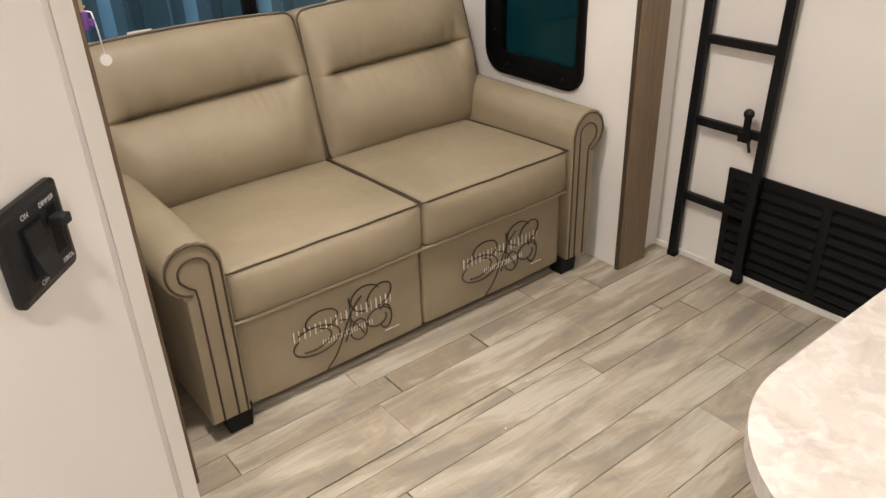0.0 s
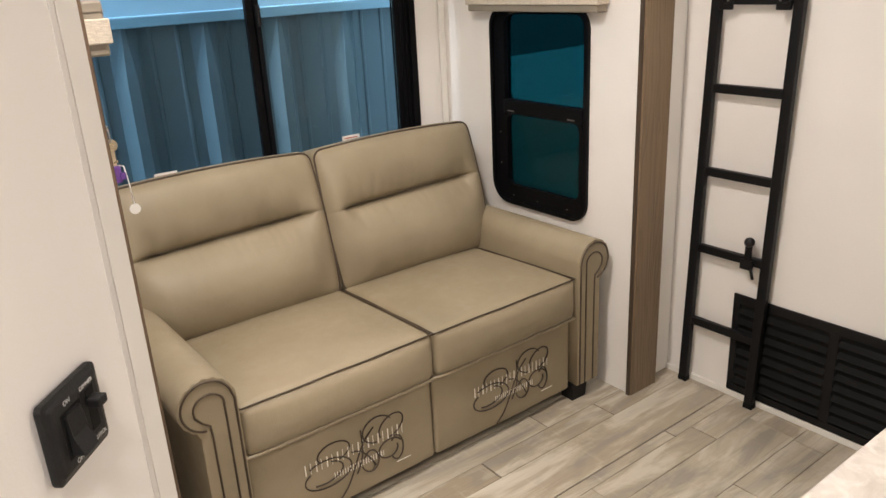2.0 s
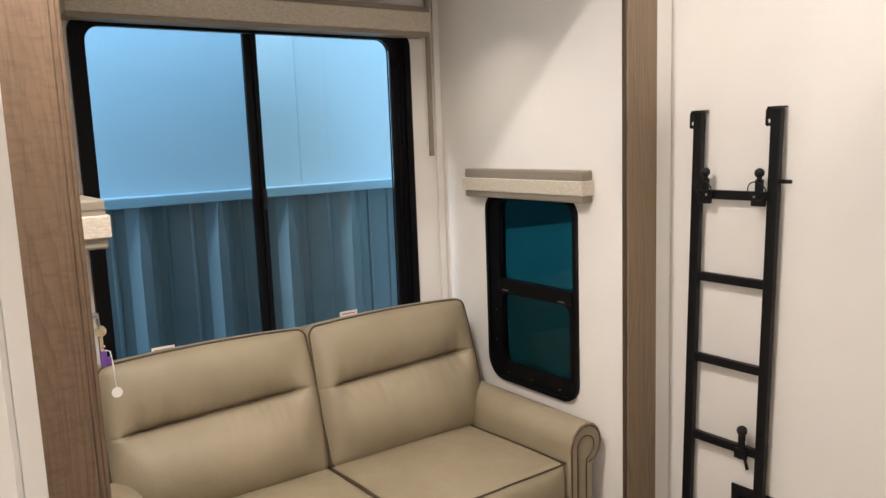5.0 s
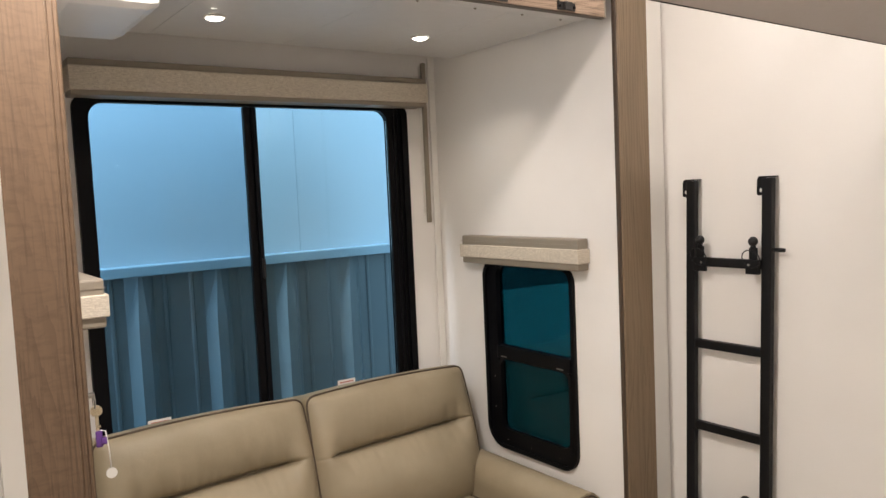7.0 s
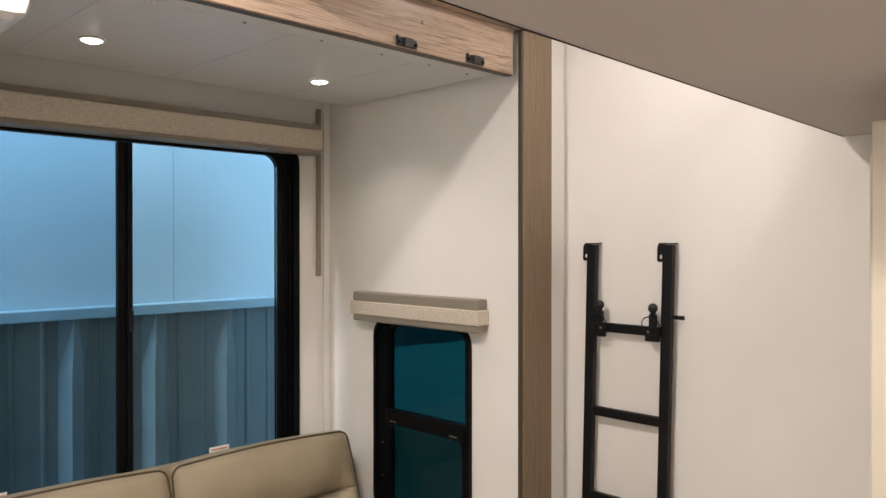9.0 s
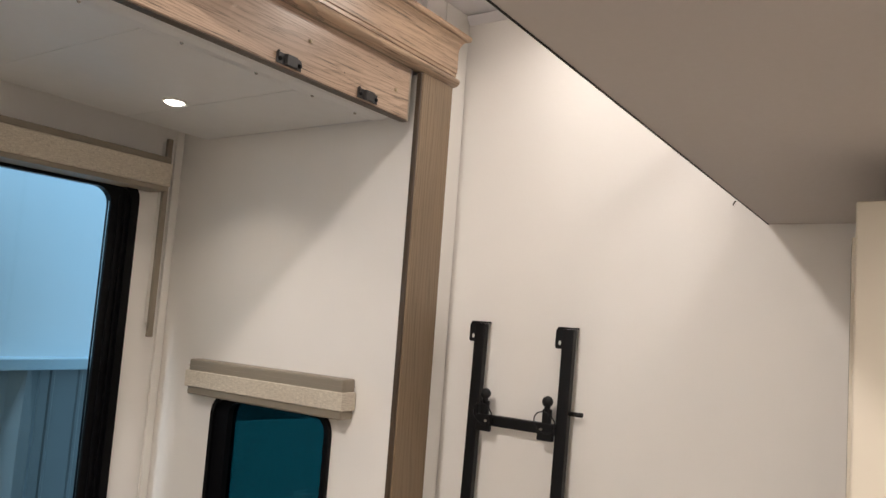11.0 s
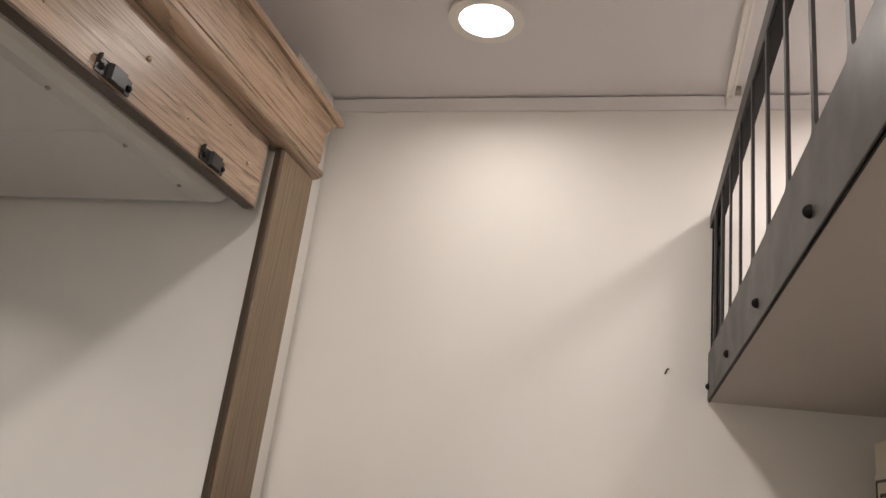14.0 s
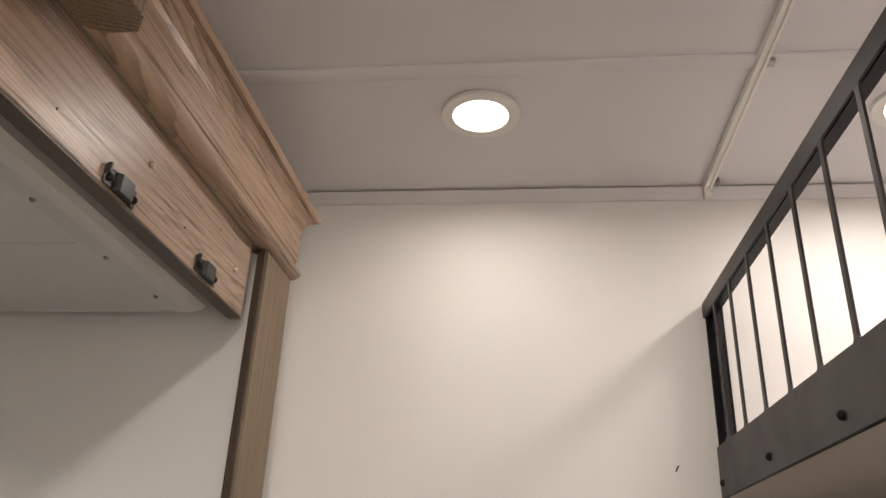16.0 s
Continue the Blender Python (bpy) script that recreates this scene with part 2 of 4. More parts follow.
PAPER = plain("white_paper", (0.75, 0.73, 0.70), 0.7)
CLEAR = plain("clear_plastic", (0.70, 0.68, 0.64), 0.2)
CORD = plain("white_cord", (0.74, 0.72, 0.68), 0.7)
REDINK = plain("red_print", (0.45, 0.16, 0.13), 0.7)


# ---- mesh helpers ----
def part(name, bm, material, parent=None, label="", smooth=False):
    me = bpy.data.meshes.new(name)
    bmesh.ops.recalc_face_normals(bm, faces=bm.faces[:])
    bm.to_mesh(me)
    bm.free()
    me.materials.append(material)
    if smooth:
        for f in me.polygons:
            f.use_smooth = True
    ob = new(name, me)
    if parent is not None:
        root = parent
        chain = Matrix.Identity(4)
        while root is not None:
            chain = root.matrix_basis @ chain
            root = root.parent
        ob.parent = parent
        ob.matrix_parent_inverse = chain.inverted() if parent.parent is None else Matrix.Identity(4)
    if label:
        tagged(ob, label)
    return ob


def thing(name, at, label, category, group="", kind=""):
    ob = new(name)
    ob.empty_display_size = 0.05
    ob.location = at
    return tagged(ob, label, category, group, kind)


def structure(name, bm, material, label, category, smooth=False):
    return tagged(part(name, bm, material, None, smooth=smooth), label, category, kind="structure")


def box(bm, x0, x1, y0, y1, z0, z1, bevel=0.0, seg=2):
    made = bmesh.ops.create_cube(bm, size=1.0)["verts"]
    for v in made:
        v.co = Vector((x0 + (v.co.x + 0.5) * (x1 - x0), y0 + (v.co.y + 0.5) * (y1 - y0), z0 + (v.co.z + 0.5) * (z1 - z0)))
    if bevel:
        edges = {e for v in made for e in v.link_edges}
        bmesh.ops.bevel(bm, geom=list(edges), offset=bevel, segments=seg, profile=0.5, affect="EDGES")
    return bm


def boxes(*rows, bevel=0.0):
    bm = bmesh.new()
    for r in rows:
        box(bm, *r, bevel=bevel)
    return bm


def prism(bm, outline, axis, a, b, bevel=0.0):
    """An outline of (u, v) pairs pushed along an axis from a to b; u, v are the other two axes in order."""
    def at(u, v, w):
        return {"x": (w, u, v), "y": (u, w, v), "z": (u, v, w)}[axis]
    lo, hi = [bm.verts.new(at(u, v, a)) for u, v in outline], [bm.verts.new(at(u, v, b)) for u, v in outline]
    n = len(outline)
    faces = [bm.faces.new(lo), bm.faces.new(hi)]
    for i in range(n):
        faces.append(bm.faces.new((lo[i], lo[(i + 1) % n], hi[(i + 1) % n], hi[i])))
    if bevel:
        rim = {e for f in faces[:2] for e in f.edges}
        bmesh.ops.bevel(bm, geom=list(rim), offset=bevel, segments=2, profile=0.5, affect="EDGES")
    return bm


def tube(bm, points, radius, n=8, closed=False):
    """A round rod along points."""
    pts = [Vector(p) for p in points]
    rings = []
    count = len(pts)
    side = None
    for i, p in enumerate(pts):
        ahead = pts[(i + 1) % count] if closed or i + 1 < count else p
        back = pts[i - 1] if closed or i else p
        way = (ahead - back).normalized()
        if side is None:
            side = way.orthogonal().normalized()
        side = (side - way * side.dot(way)).normalized()
        up = way.cross(side)
        rings.append([bm.verts.new(p + radius * (math.cos(k * 2 * math.pi / n) * side + math.sin(k * 2 * math.pi / n) * up)) for k in range(n)])
    for i in range(count if closed else count - 1):
        a, b = rings[i], rings[(i + 1) % count]
        for k in range(n):
            bm.faces.new((a[k], a[(k + 1) % n], b[(k + 1) % n], b[k]))
    if not closed:
        bm.faces.new(rings[0]), bm.faces.new(rings[-1])
    return bm


def rod(bm, p, q, radius, n=12):
    return tube(bm, [p, q], radius, n)


def ball(bm, at, r, squash=1.0):
    made = bmesh.ops.create_uvsphere(bm, u_segments=16, v_segments=10, radius=r)["verts"]
    for v in made:
        v.co = Vector((v.co.x, v.co.y, v.co.z * squash)) + Vector(at)
    return bm


def round_rect(u0, u1, v0, v1, radii, n=8):
    """Loop of points, counter-clockwise from the lower left; radii for the corners ll, lr, ur, ul."""
    out = []
    for (cu, cv, su, sv, start), r in zip(((u0, v0, 1, 1, 180), (u1, v0, -1, 1, 270), (u1, v1, -1, -1, 0), (u0, v1, 1, -1, 90)), radii):
        for k in range(n + 1):
            a = radians(start + 90 * k / n)
            out.append((cu + su * r + r * math.cos(a), cv + sv * r + r * math.sin(a)))
    return out


def ring(bm, outer, inner, axis, a, b):
    """A frame between two loops with as many points each."""
    def at(p, w):
        return {"x": (w, *p), "y": (p[0], w, p[1]), "z": (*p, w)}[axis]
    loops = [[bm.verts.new(at(p, w)) for p in loop] for loop, w in ((outer, a), (outer, b), (inner, b), (inner, a))]
    n = len(outer)
    for i in range(4):
        p, q = loops[i], loops[(i + 1) % 4]
        for k in range(n):
            bm.faces.new((p[k], p[(k + 1) % n], q[(k + 1) % n], q[k]))
    return bm


def soft_box(bm, size, r, cells, shape):
    """A rounded box, centred, cut into cells, each point moved by shape(point)."""
    half = Vector(size) / 2
    seen = {}

    def vert(p):
        key = tuple(round(c, 5) for c in p)
        if key not in seen:
            core = Vector([max(-h + r, min(h - r, c)) for c, h in zip(p, half)])
            d = Vector(p) - core
            q = core + d.normalized() * r if d.length > 1e-9 else core
            seen[key] = bm.verts.new(shape(q))
        return seen[key]

    def steps(n, h):
        inner = [(-h + r) + (2 * h - 2 * r) * i / n for i in range(n + 1)]
        edge = [r * (1 - math.cos(math.pi / 2 * i / 4)) for i in range(4)]
        return [-h + e for e in edge] + inner + [h - e for e in reversed(edge)]

    grid = [steps(n, h) for n, h in zip(cells, half)]
    for ax in range(3):
        u, v = [k for k in range(3) if k != ax]
        for sgn in (-1, 1):
            for i in range(len(grid[u]) - 1):
                for j in range(len(grid[v]) - 1):
                    quad = []
                    for a, b in ((i, j), (i + 1, j), (i + 1, j + 1), (i, j + 1)):
                        p = [0.0, 0.0, 0.0]
                        p[ax], p[u], p[v] = sgn * half[ax], grid[u][a], grid[v][b]
                        q = vert(p)
                        if q not in quad:
                            quad.append(q)
                    if len(quad) > 2:
                        try:
                            bm.faces.new(quad)
                        except ValueError:
                            pass
    return bm


def wall_with_hole(axis, a, b, u0, u1, v0, v1, hu0, hu1, hv0, hv1):
    """A slab pierced by one opening."""
    outer = [(u0, v0), (u1, v0), (u1, v1), (u0, v1)]
    inner = [(hu0, hv0), (hu1, hv0), (hu1, hv1), (hu0, hv1)]
    return ring(bmesh.new(), outer, inner, axis, a, b)


# ---- setting: bunk room ----
CEILING = 2.480
UA, UB = Vector((0.668, 0.744, 0)), Vector((0.744, -0.668, 0))   # along the slanted wall, and out of it
CORNER = Vector((-2.0291, -0.8355, 0))

structure("floor", boxes((-3.4, 0.10, -2.7, 1.10, -0.08, -0.004)), SUB, "dark underlay below vinyl plank floor", "floor")
structure("wall_ladder", boxes((0.0, 0.07, -2.7, 0.12, 0, CEILING)), WALL, "off-white vinyl wall behind the bunk ladder", "wall")
structure("wall_side", boxes((-0.21, 0.0, 0.052, 0.12, 0, CEILING), (-2.06, -1.86, 0.052, 0.12, 0, CEILING), (-1.86, -0.21, 0.075, 0.12, 2.24, CEILING)), WALL, "off-white vinyl wall round the slide-out opening", "wall")
structure("wall_behind", boxes((-3.47, -3.4, -2.77, 0.12, 0, CEILING)), WALL, "plain off-white wall closing the room", "wall")
structure("wall_far_side", boxes((-3.4, 0.07, -2.77, -2.7, 0, CEILING)), WALL, "plain off-white wall closing the room", "wall")
structure("wall_return", boxes((-2.12, -2.057, -0.79, 0.052, 0, CEILING)), WALL, "off-white partition return beside the slide-out", "wall")
structure("ceiling", boxes((-3.47, 0.07, -2.77, 0.12, CEILING, CEILING + 0.05)), CEIL, "smooth grey-white vinyl ceiling", "ceiling")

slant = bmesh.new()
far = CORNER - 1.75 * UA
prism(slant, [(CORNER.x, CORNER.y), (far.x, far.y), (far.x - 0.05 * UB.x, far.y - 0.05 * UB.y), (CORNER.x - 0.05 * UB.x, CORNER.y - 0.05 * UB.y)], "z", 0, CEILING)
structure("wall_slanted", slant, WALL, "off-white vinyl partition wall set at an angle", "wall")
cap = bmesh.new()
c0, c1 = CORNER + 0.0135 * UA, CORNER - 0.0165 * UA
prism(cap, [(c0 + 0.0015 * UB)[:2], (c1 + 0.0015 * UB)[:2], (c1 - 0.054 * UB)[:2], (c0 - 0.054 * UB)[:2]], "z", 0, CEILING, 0.0005)
structure("trim_slanted_wall", cap, WHITE, "white vinyl edge cap on the partition end", "trim")

seam = bmesh.new()
g0, g1 = CORNER - 0.0167 * UA, CORNER - 0.0245 * UA
prism(seam, [(g0 + 0.0004 * UB)[:2], ((g0 * 0.6 + g1 * 0.4) + 0.0022 * UB)[:2], (g1 + 0.0006 * UB)[:2], (g1 - 0.01 * UB)[:2], (g0 - 0.01 * UB)[:2]], "z", 0, CEILING)
structure("trim_joint", seam, JOINT, "thin grey joint beside the edge cap", "trim")

# corner mouldings and ceiling battens
structure("trim_corner", boxes((-0.1225, -0.002, 0.048, 0.0515, 0, CEILING), bevel=0.001), WHITE, "white vinyl corner moulding beside the opening", "trim")
structure("trim_wall_top", prism(bmesh.new(), [(-0.001, CEILING - 0.0275), (-0.004, CEILING - 0.0275), (-0.019, CEILING - 0.0065), (-0.019, CEILING - 0.0035), (-0.001, CEILING - 0.0035)], "y", -2.69, 0.047), CEIL, "narrow white strip along the wall top", "trim")
structure("trim_wall_gap", boxes((-0.006, -0.001, -2.69, 0.047, CEILING - 0.0034, CEILING - 0.0005)), GROOVE, "narrow dark gap above the wall-top strip", "trim")
structure("baseboard", boxes((-0.013, -0.001, -2.6, 0.047, 0.0, 0.022), bevel=0.003), WHITE, "low white vinyl base strip", "baseboard")
for bx in (-0.434, -1.66):
    arch = [(bx + 0.018 * math.cos(radians(a)), CEILING - 0.0005 - 0.0085 * math.sin(radians(a)) ** 0.8) for a in range(0, 181, 15)]
    bm = prism(bmesh.new(), [(u, v) for u, v in arch], "y", -2.69, 0.044)
    structure("ceiling_batten", bm, CEIL, "white rounded batten over a ceiling joint", "trim", smooth=False)

# ---- setting: slide-out ----
SX0, SX1, SY = -1.818, -0.257, 1.0
structure("wall_slide_end", wall_with_hole("x", SX1, SX1 + 0.045, 0.024, SY + 0.06, 0, 2.2, 0.245, 0.69, 0.61, 1.30), WALL, "off-white slide-out end wall with a small window", "wall")
structure("wall_slide_near", boxes((SX0 - 0.045, SX0, 0.032, SY + 0.06, 0, 2.2)), WALL, "off-white slide-out end wall", "wall")
structure("wall_slide_back", wall_with_hole("y", SY, SY + 0.045, SX0, SX1, 0, 2.2, -1.605, -0.43, 0.62, 1.92), WALL, "off-white slide-out back wall with a wide window", "wall")
structure("ceiling_slide", boxes((SX0 - 0.045, SX1 + 0.045, 0.052, SY + 0.06, 2.2, 2.235)), CEIL, "pale slide-out roof panel", "ceiling")
structure("trim_slide_corner", boxes((SX1 - 0.03, SX1 - 0.001, SY - 0.012, SY - 0.001, 0, 2.19), bevel=0.003), WHITE, "white corner strip in the slide-out", "trim")

structure("trim_slide_head", boxes((SX1 - 0.0003, SX1 + 0.022, 0.022, 0.0515, 2.199, 2.2213)), WHITE, "small white filler over the slide-out wall", "trim")


def column(x0, x1, name):
    """Wood-wrapped post: a flat face with a beaded edge on the opening side."""
    bm = bmesh.new()
    d = 1 if name == "right" else -1
    ins, out = (x0, x1) if d > 0 else (x1, x0)
    if d > 0:
        ins += 0.0068
        pts = [(-0.2565, 0.0505), (-0.2565, 0.0235), (ins, 0.0235), (ins, 0.009), (ins + 0.0012, 0.0067), (ins + 0.0035, 0.006), (out - 0.003, 0.006), (out, 0.009), (out, 0.0505)]
        structure("trim_post_edge", boxes((x0, ins - 0.0003, 0.0098, 0.0238, 0, 2.2215), bevel=0.001), EDGE, "dark wood edge strip on the opening post", "trim")
    else:
        pts = [(ins, 0.050), (ins, 0.012), (ins + d * 0.003, 0.009), (ins + d * 0.008, 0.009), (ins + d * 0.009, 0.0105), (ins + d * 0.011, 0.0105),
               (ins + d * 0.012, 0.007), (ins + d * 0.019, 0.007), (ins + d * 0.020, 0.009), (ins + d * 0.022, 0.009), (ins + d * 0.023, 0.006), (out - d * 0.004, 0.006), (out, 0.009), (out, 0.050)]
    prism(bm, pts, "z", 0, 2.2215)
    return structure("trim_post", bm, COLUMN if d > 0 else FIGURED_DIM, "brown wood-grain post framing the slide-out opening", "trim")


column(-0.270, -0.124, "right")
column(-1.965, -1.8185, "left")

# header over the opening: bead, frieze and cap
head = thing("header_moulding", (-1.04, 0.03, 2.21), "stained oak header moulding over the slide-out opening", "moulding", kind="structure")
prof = [(0.050, 2.2380)] + [(0.018 - 0.028 * math.cos(radians(a)), 2.2382 + 0.0142 * math.sin(radians(a))) for a in range(-180, 91, 15)] + [(0.030, 2.2527), (0.050, 2.2527)]
bead = part("bead", prism(bmesh.new(), prof, "x", -1.985, -0.116), CROWN, head, smooth=False)
for f in bead.data.polygons:
    f.use_smooth = abs(f.normal.x) < 0.5 and f.center.y < 0.045
prof = [(0.050, 2.253), (0.002, 2.253), (0.002, 2.262), (-0.001, 2.264), (-0.001, 2.325), (-0.004, 2.334), (-0.012, 2.344), (-0.022, 2.350), (-0.022, 2.353), (0.050, 2.353)]
part("frieze", prism(bmesh.new(), prof, "x", -1.985, -0.120), CROWN, head)
prof = [(0.050, 2.354), (-0.030, 2.354), (-0.034, 2.358), (-0.034, 2.366), (-0.028, 2.370), (0.050, 2.370)]
part("cap", prism(bmesh.new(), prof, "x", -1.99, -0.106), CROWN, head)
block = bmesh.new()
prism(block, [(-0.895, 0.006), (-0.877, -0.016), (-0.877, -0.054), (-0.900, -0.072), (-1.11, -0.072), (-1.133, -0.054), (-1.133, -0.016), (-1.115, 0.006)], "z", 2.200, 2.366, 0.003)
part("centre_block", block, OAKZ, head)

fascia = thing("slide_fascia", (-1.04, 0.04, 2.09), "stained oak fascia board on the slide-out", "fascia board", kind="structure")
part("board", boxes((-1.80, -0.296, 0.0265, 0.049, 2.0885, 2.236), bevel=0.002), OAK, fascia)
# shade under the board, put into a dark strip along its edge
part("lower_edge", boxes((-1.80, -0.296, 0.0265, 0.050, 2.0845, 2.0880), bevel=0.0008), EDGE, fascia, "lower edge darkened for underside shade")
part("end_strip", boxes((-0.2955, -0.2885, 0.028, 0.048, 2.085, 2.236)), FAUX, fascia, "grey end strip")
part("top_strip", boxes((-1.80, -0.2885, 0.0215, 0.0262, 2.2235, 2.2275)), FAUX, fascia, "thin grey strip")
for sx, sz in ((-0.352, 2.151), (-0.664, 2.168)):
    part("screw", ball(bmesh.new(), (sx, 0.0255, sz), 0.0045), BRASS, fascia, smooth=True)
for sx, sz in ((-0.545, 2.135), (-0.430, 2.187), (-0.860, 2.120)):
    part("nail_hole", ball(bmesh.new(), (sx, 0.0266, sz), 0.0016), GROOVE, fascia, "small dark nail hole", smooth=True)


def latch(cx):
    """Black two-screw bracket on the lower edge of the fascia."""
    t = thing("fascia_bracket", (cx, 0.0265, 2.091), "small black metal bracket screwed to the oak fascia", "bracket", "fascia brackets")
    hat = [(-0.036, 0.0260), (-0.036, 0.0240), (-0.013, 0.0240), (-0.011, 0.0160), (0.017, 0.0155), (0.024, 0.0240), (0.037, 0.0240), (0.037, 0.0260)]
    part("strap", prism(bmesh.new(), [(cx + u, v) for u, v in hat], "z", 2.091, 2.115, 0.0012), HAT, t)
    part("bent_tab", boxes((cx - 0.036, cx - 0.033, 0.0175, 0.0243, 2.103, 2.117), bevel=0.001), HAT, t)
    for dx in (-0.026, 0.032):
        part("screw", ball(bmesh.new(), (cx + dx, 0.0235, 2.102), 0.0052), BLACK, t, smooth=True)
    return t


for cx in (-0.460, -0.722, -1.34, -1.60):
    latch(cx)

# moulded ceiling panel with a rolled front lip
pan = thing("ceiling_panel", (-0.95, 0.46, 2.105), "white moulded ceiling panel in the slide-out", "ceiling panel", kind="structure")
bm = bmesh.new()
outline = [(0.092, 2.122), (0.094, 2.108), (0.104, 2.100), (0.125, 2.097), (0.150, 2.101), (0.165, 2.104), (0.86, 2.104), (0.866, 2.112), (0.866, 2.14), (0.092, 2.14)]
prism(bm, outline, "x", -1.60, -0.285, 0.004)
for v in bm.verts:
    if v.co.x > -0.5:
        v.co.x += 0.028 * (v.co.y - 0.10)
part("panel", bm, PANEL, pan)
for sx in (-0.36, -0.52, -0.70, -0.90, -1.12, -1.34):
    part("screw", ball(bmesh.new(), (sx, 0.150, 2.1005), 0.0042), SCREW, pan, smooth=True)
for sx in (-0.56, -0.98, -1.42):
    part("joint", boxes((sx - 0.004, sx + 0.004, 0.17, 0.86, 2.1025, 2.1045), bevel=0.001), PANEL, pan)
soft = thing("ceiling_duct_cover", (-1.71, 0.30, 2.03), "low white moulded duct cover under the slide-out ceiling", "duct cover", kind="structure")
part("cover", boxes((SX0 + 0.004, -1.600, 0.06, 0.450, 1.988, 2.198), bevel=0.03), PANEL, soft)
structure("beam_slide", boxes((SX0 + 0.002, -0.300, 0.87, 0.886, 2.112, 2.198)), WHITE, "white strip behind the ceiling panel", "trim")

# ---- loft ----
loft = thing("loft_platform", (-1.05, -1.75, 1.85), "grey-beige loft bunk platform above the room", "loft", kind="structure")
part("deck", boxes((-2.1, -0.001, -2.699, -0.8132, 1.850, 1.925)), LOFTBOARD, loft)
plate = thing("loft_guard_rail", (-1.05, -0.81, 1.85), "dark grey steel guard rail along the loft edge", "guard rail")
part("face_plate", boxes((-2.1, -0.002, -0.8115, -0.809, 1.850, 1.940), bevel=0.001), STEEL, plate)
part("edge_strip", boxes((-2.1, -0.002, -0.8131, -0.8116, 1.8485, 1.858)), BLACK, plate)
part("top_rail", boxes((-2.1, -0.002, -0.8125, -0.8086, 2.190, 2.220), bevel=0.001), STEEL, plate)
# steel return flange; the shade on its underside is put into the black
part("top_return", boxes((-2.1, -0.003, -0.829, -0.8127, 2.188, 2.2185)), BLACK, plate)
part("wall_bracket", boxes((-0.075, -0.003, -0.8285, -0.8235, 1.926, 2.1875), (-0.0075, -0.003, -0.8235, -0.8128, 1.941, 2.1875)), BLACK, plate, "black end bracket")
bx = -0.086
while bx > -2.08:
    w, f = 0.0050, 0.008
    flare = lambda sx, z, sz: [(bx + sx * (w + f * (1 - math.sin(a))), z + sz * f * (1 - math.cos(a))) for a in [i * math.pi / 8 for i in range(5)]]
    outline = flare(1, 1.939, 1) + flare(1, 2.191, -1)[::-1] + flare(-1, 2.191, -1) + flare(-1, 1.939, 1)[::-1]
    part("bar", prism(bmesh.new(), outline, "y", -0.8125, -0.809), STEEL, plate)
    bx -= 0.1115
for sx in (-0.024, -0.301, -0.575, -0.85, -1.125, -1.40, -1.675):
    part("screw", ball(bmesh.new(), (sx, -0.8085, 1.874), 0.0060), RUBBER, plate, smooth=True)
for sz in (1.958, 2.148):
    part("screw", ball(bmesh.new(), (-0.035, -0.8232, sz), 0.005), RUBBER, plate, smooth=True)

# the loft edge runs very slightly out of square with the ladder wall
for ob in (loft, plate):
    for piece in ob.children:
        for v in piece.data.vertices:
            v.co.y += 0.008 + 0.014 * v.co.x
            v.co.z -= 0.002 + 0.008 * v.co.x

track = thing("curtain_track", (-1.0, -0.832, 2.45), "white ceiling curtain track above the loft edge", "curtain track")
part("rail", prism(bmesh.new(), [(-0.840, 2.486), (-0.840, 2.471), (-0.835, 2.471), (-0.835, 2.475), (-0.829, 2.475), (-0.829, 2.471), (-0.824, 2.471), (-0.824, 2.486)], "x", -2.6, -0.022), WHITE, track)
for sx in (-0.045, -0.44, -1.2):
    part("bracket", boxes((sx - 0.008, sx + 0.008, -0.852, -0.836, 2.472, 2.486), bevel=0.002), SCREW, track)
part("end_stop", boxes((-0.030, -0.014, -0.838, -0.826, 2.454, 2.476), bevel=0.002), WHITE, track)


for piece in track.children:
    piece.data.transform(Matrix.Translation((0, 0, CEILING - 2.487)))


# ---- lights ----
def ceiling_light(cx, cy):
    t = thing("ceiling_light", (cx, cy, CEILING), "round white recessed ceiling light, switched on", "ceiling light", "ceiling lights")
    n = 40
    loop = lambda r: [(cx + r * math.cos(2 * math.pi * k / n), cy + r * math.sin(2 * math.pi * k / n)) for k in range(n)]
    bm = ring(bmesh.new(), loop(0.071), loop(0.051), "z", CEILING - 0.009, CEILING - 0.001)
    part("trim_ring", bm, WHITE, t, smooth=False)
    part("diffuser", prism(bmesh.new(), loop(0.0508), "z", CEILING - 0.006, CEILING - 0.001), GLOW, t, "glowing diffuser")


def downlight(cx, cy, z=2.104, label="small round downlight in the slide-out ceiling, switched on"):
    t = thing("downlight", (cx, cy, z), label, "downlight", "downlights")
    n = 28
    loop = lambda r: [(cx + r * math.cos(2 * math.pi * k / n), cy + r * math.sin(2 * math.pi * k / n)) for k in range(n)]
    part("trim_ring", ring(bmesh.new(), loop(0.032), loop(0.026), "z", z - 0.006, z - 0.0005), WHITE, t)
    dome = bmesh.new()
    for v in bmesh.ops.create_uvsphere(dome, u_segments=28, v_segments=12, radius=0.0255)["verts"]:
        v.co = Vector((cx + v.co.x, cy + v.co.y, z - 0.002 + 0.42 * v.co.z))
    part("diffuser", dome, SPOTGLOW, t, "glowing diffuser", smooth=True)


# fittings for the two added fill lights too, out of view
for cx, cy, watts in ROW:
    ceiling_light(cx, cy)
for cx, cy in ((-1.318, 0.560), (-0.614, 0.560)):
    downlight(cx, cy)
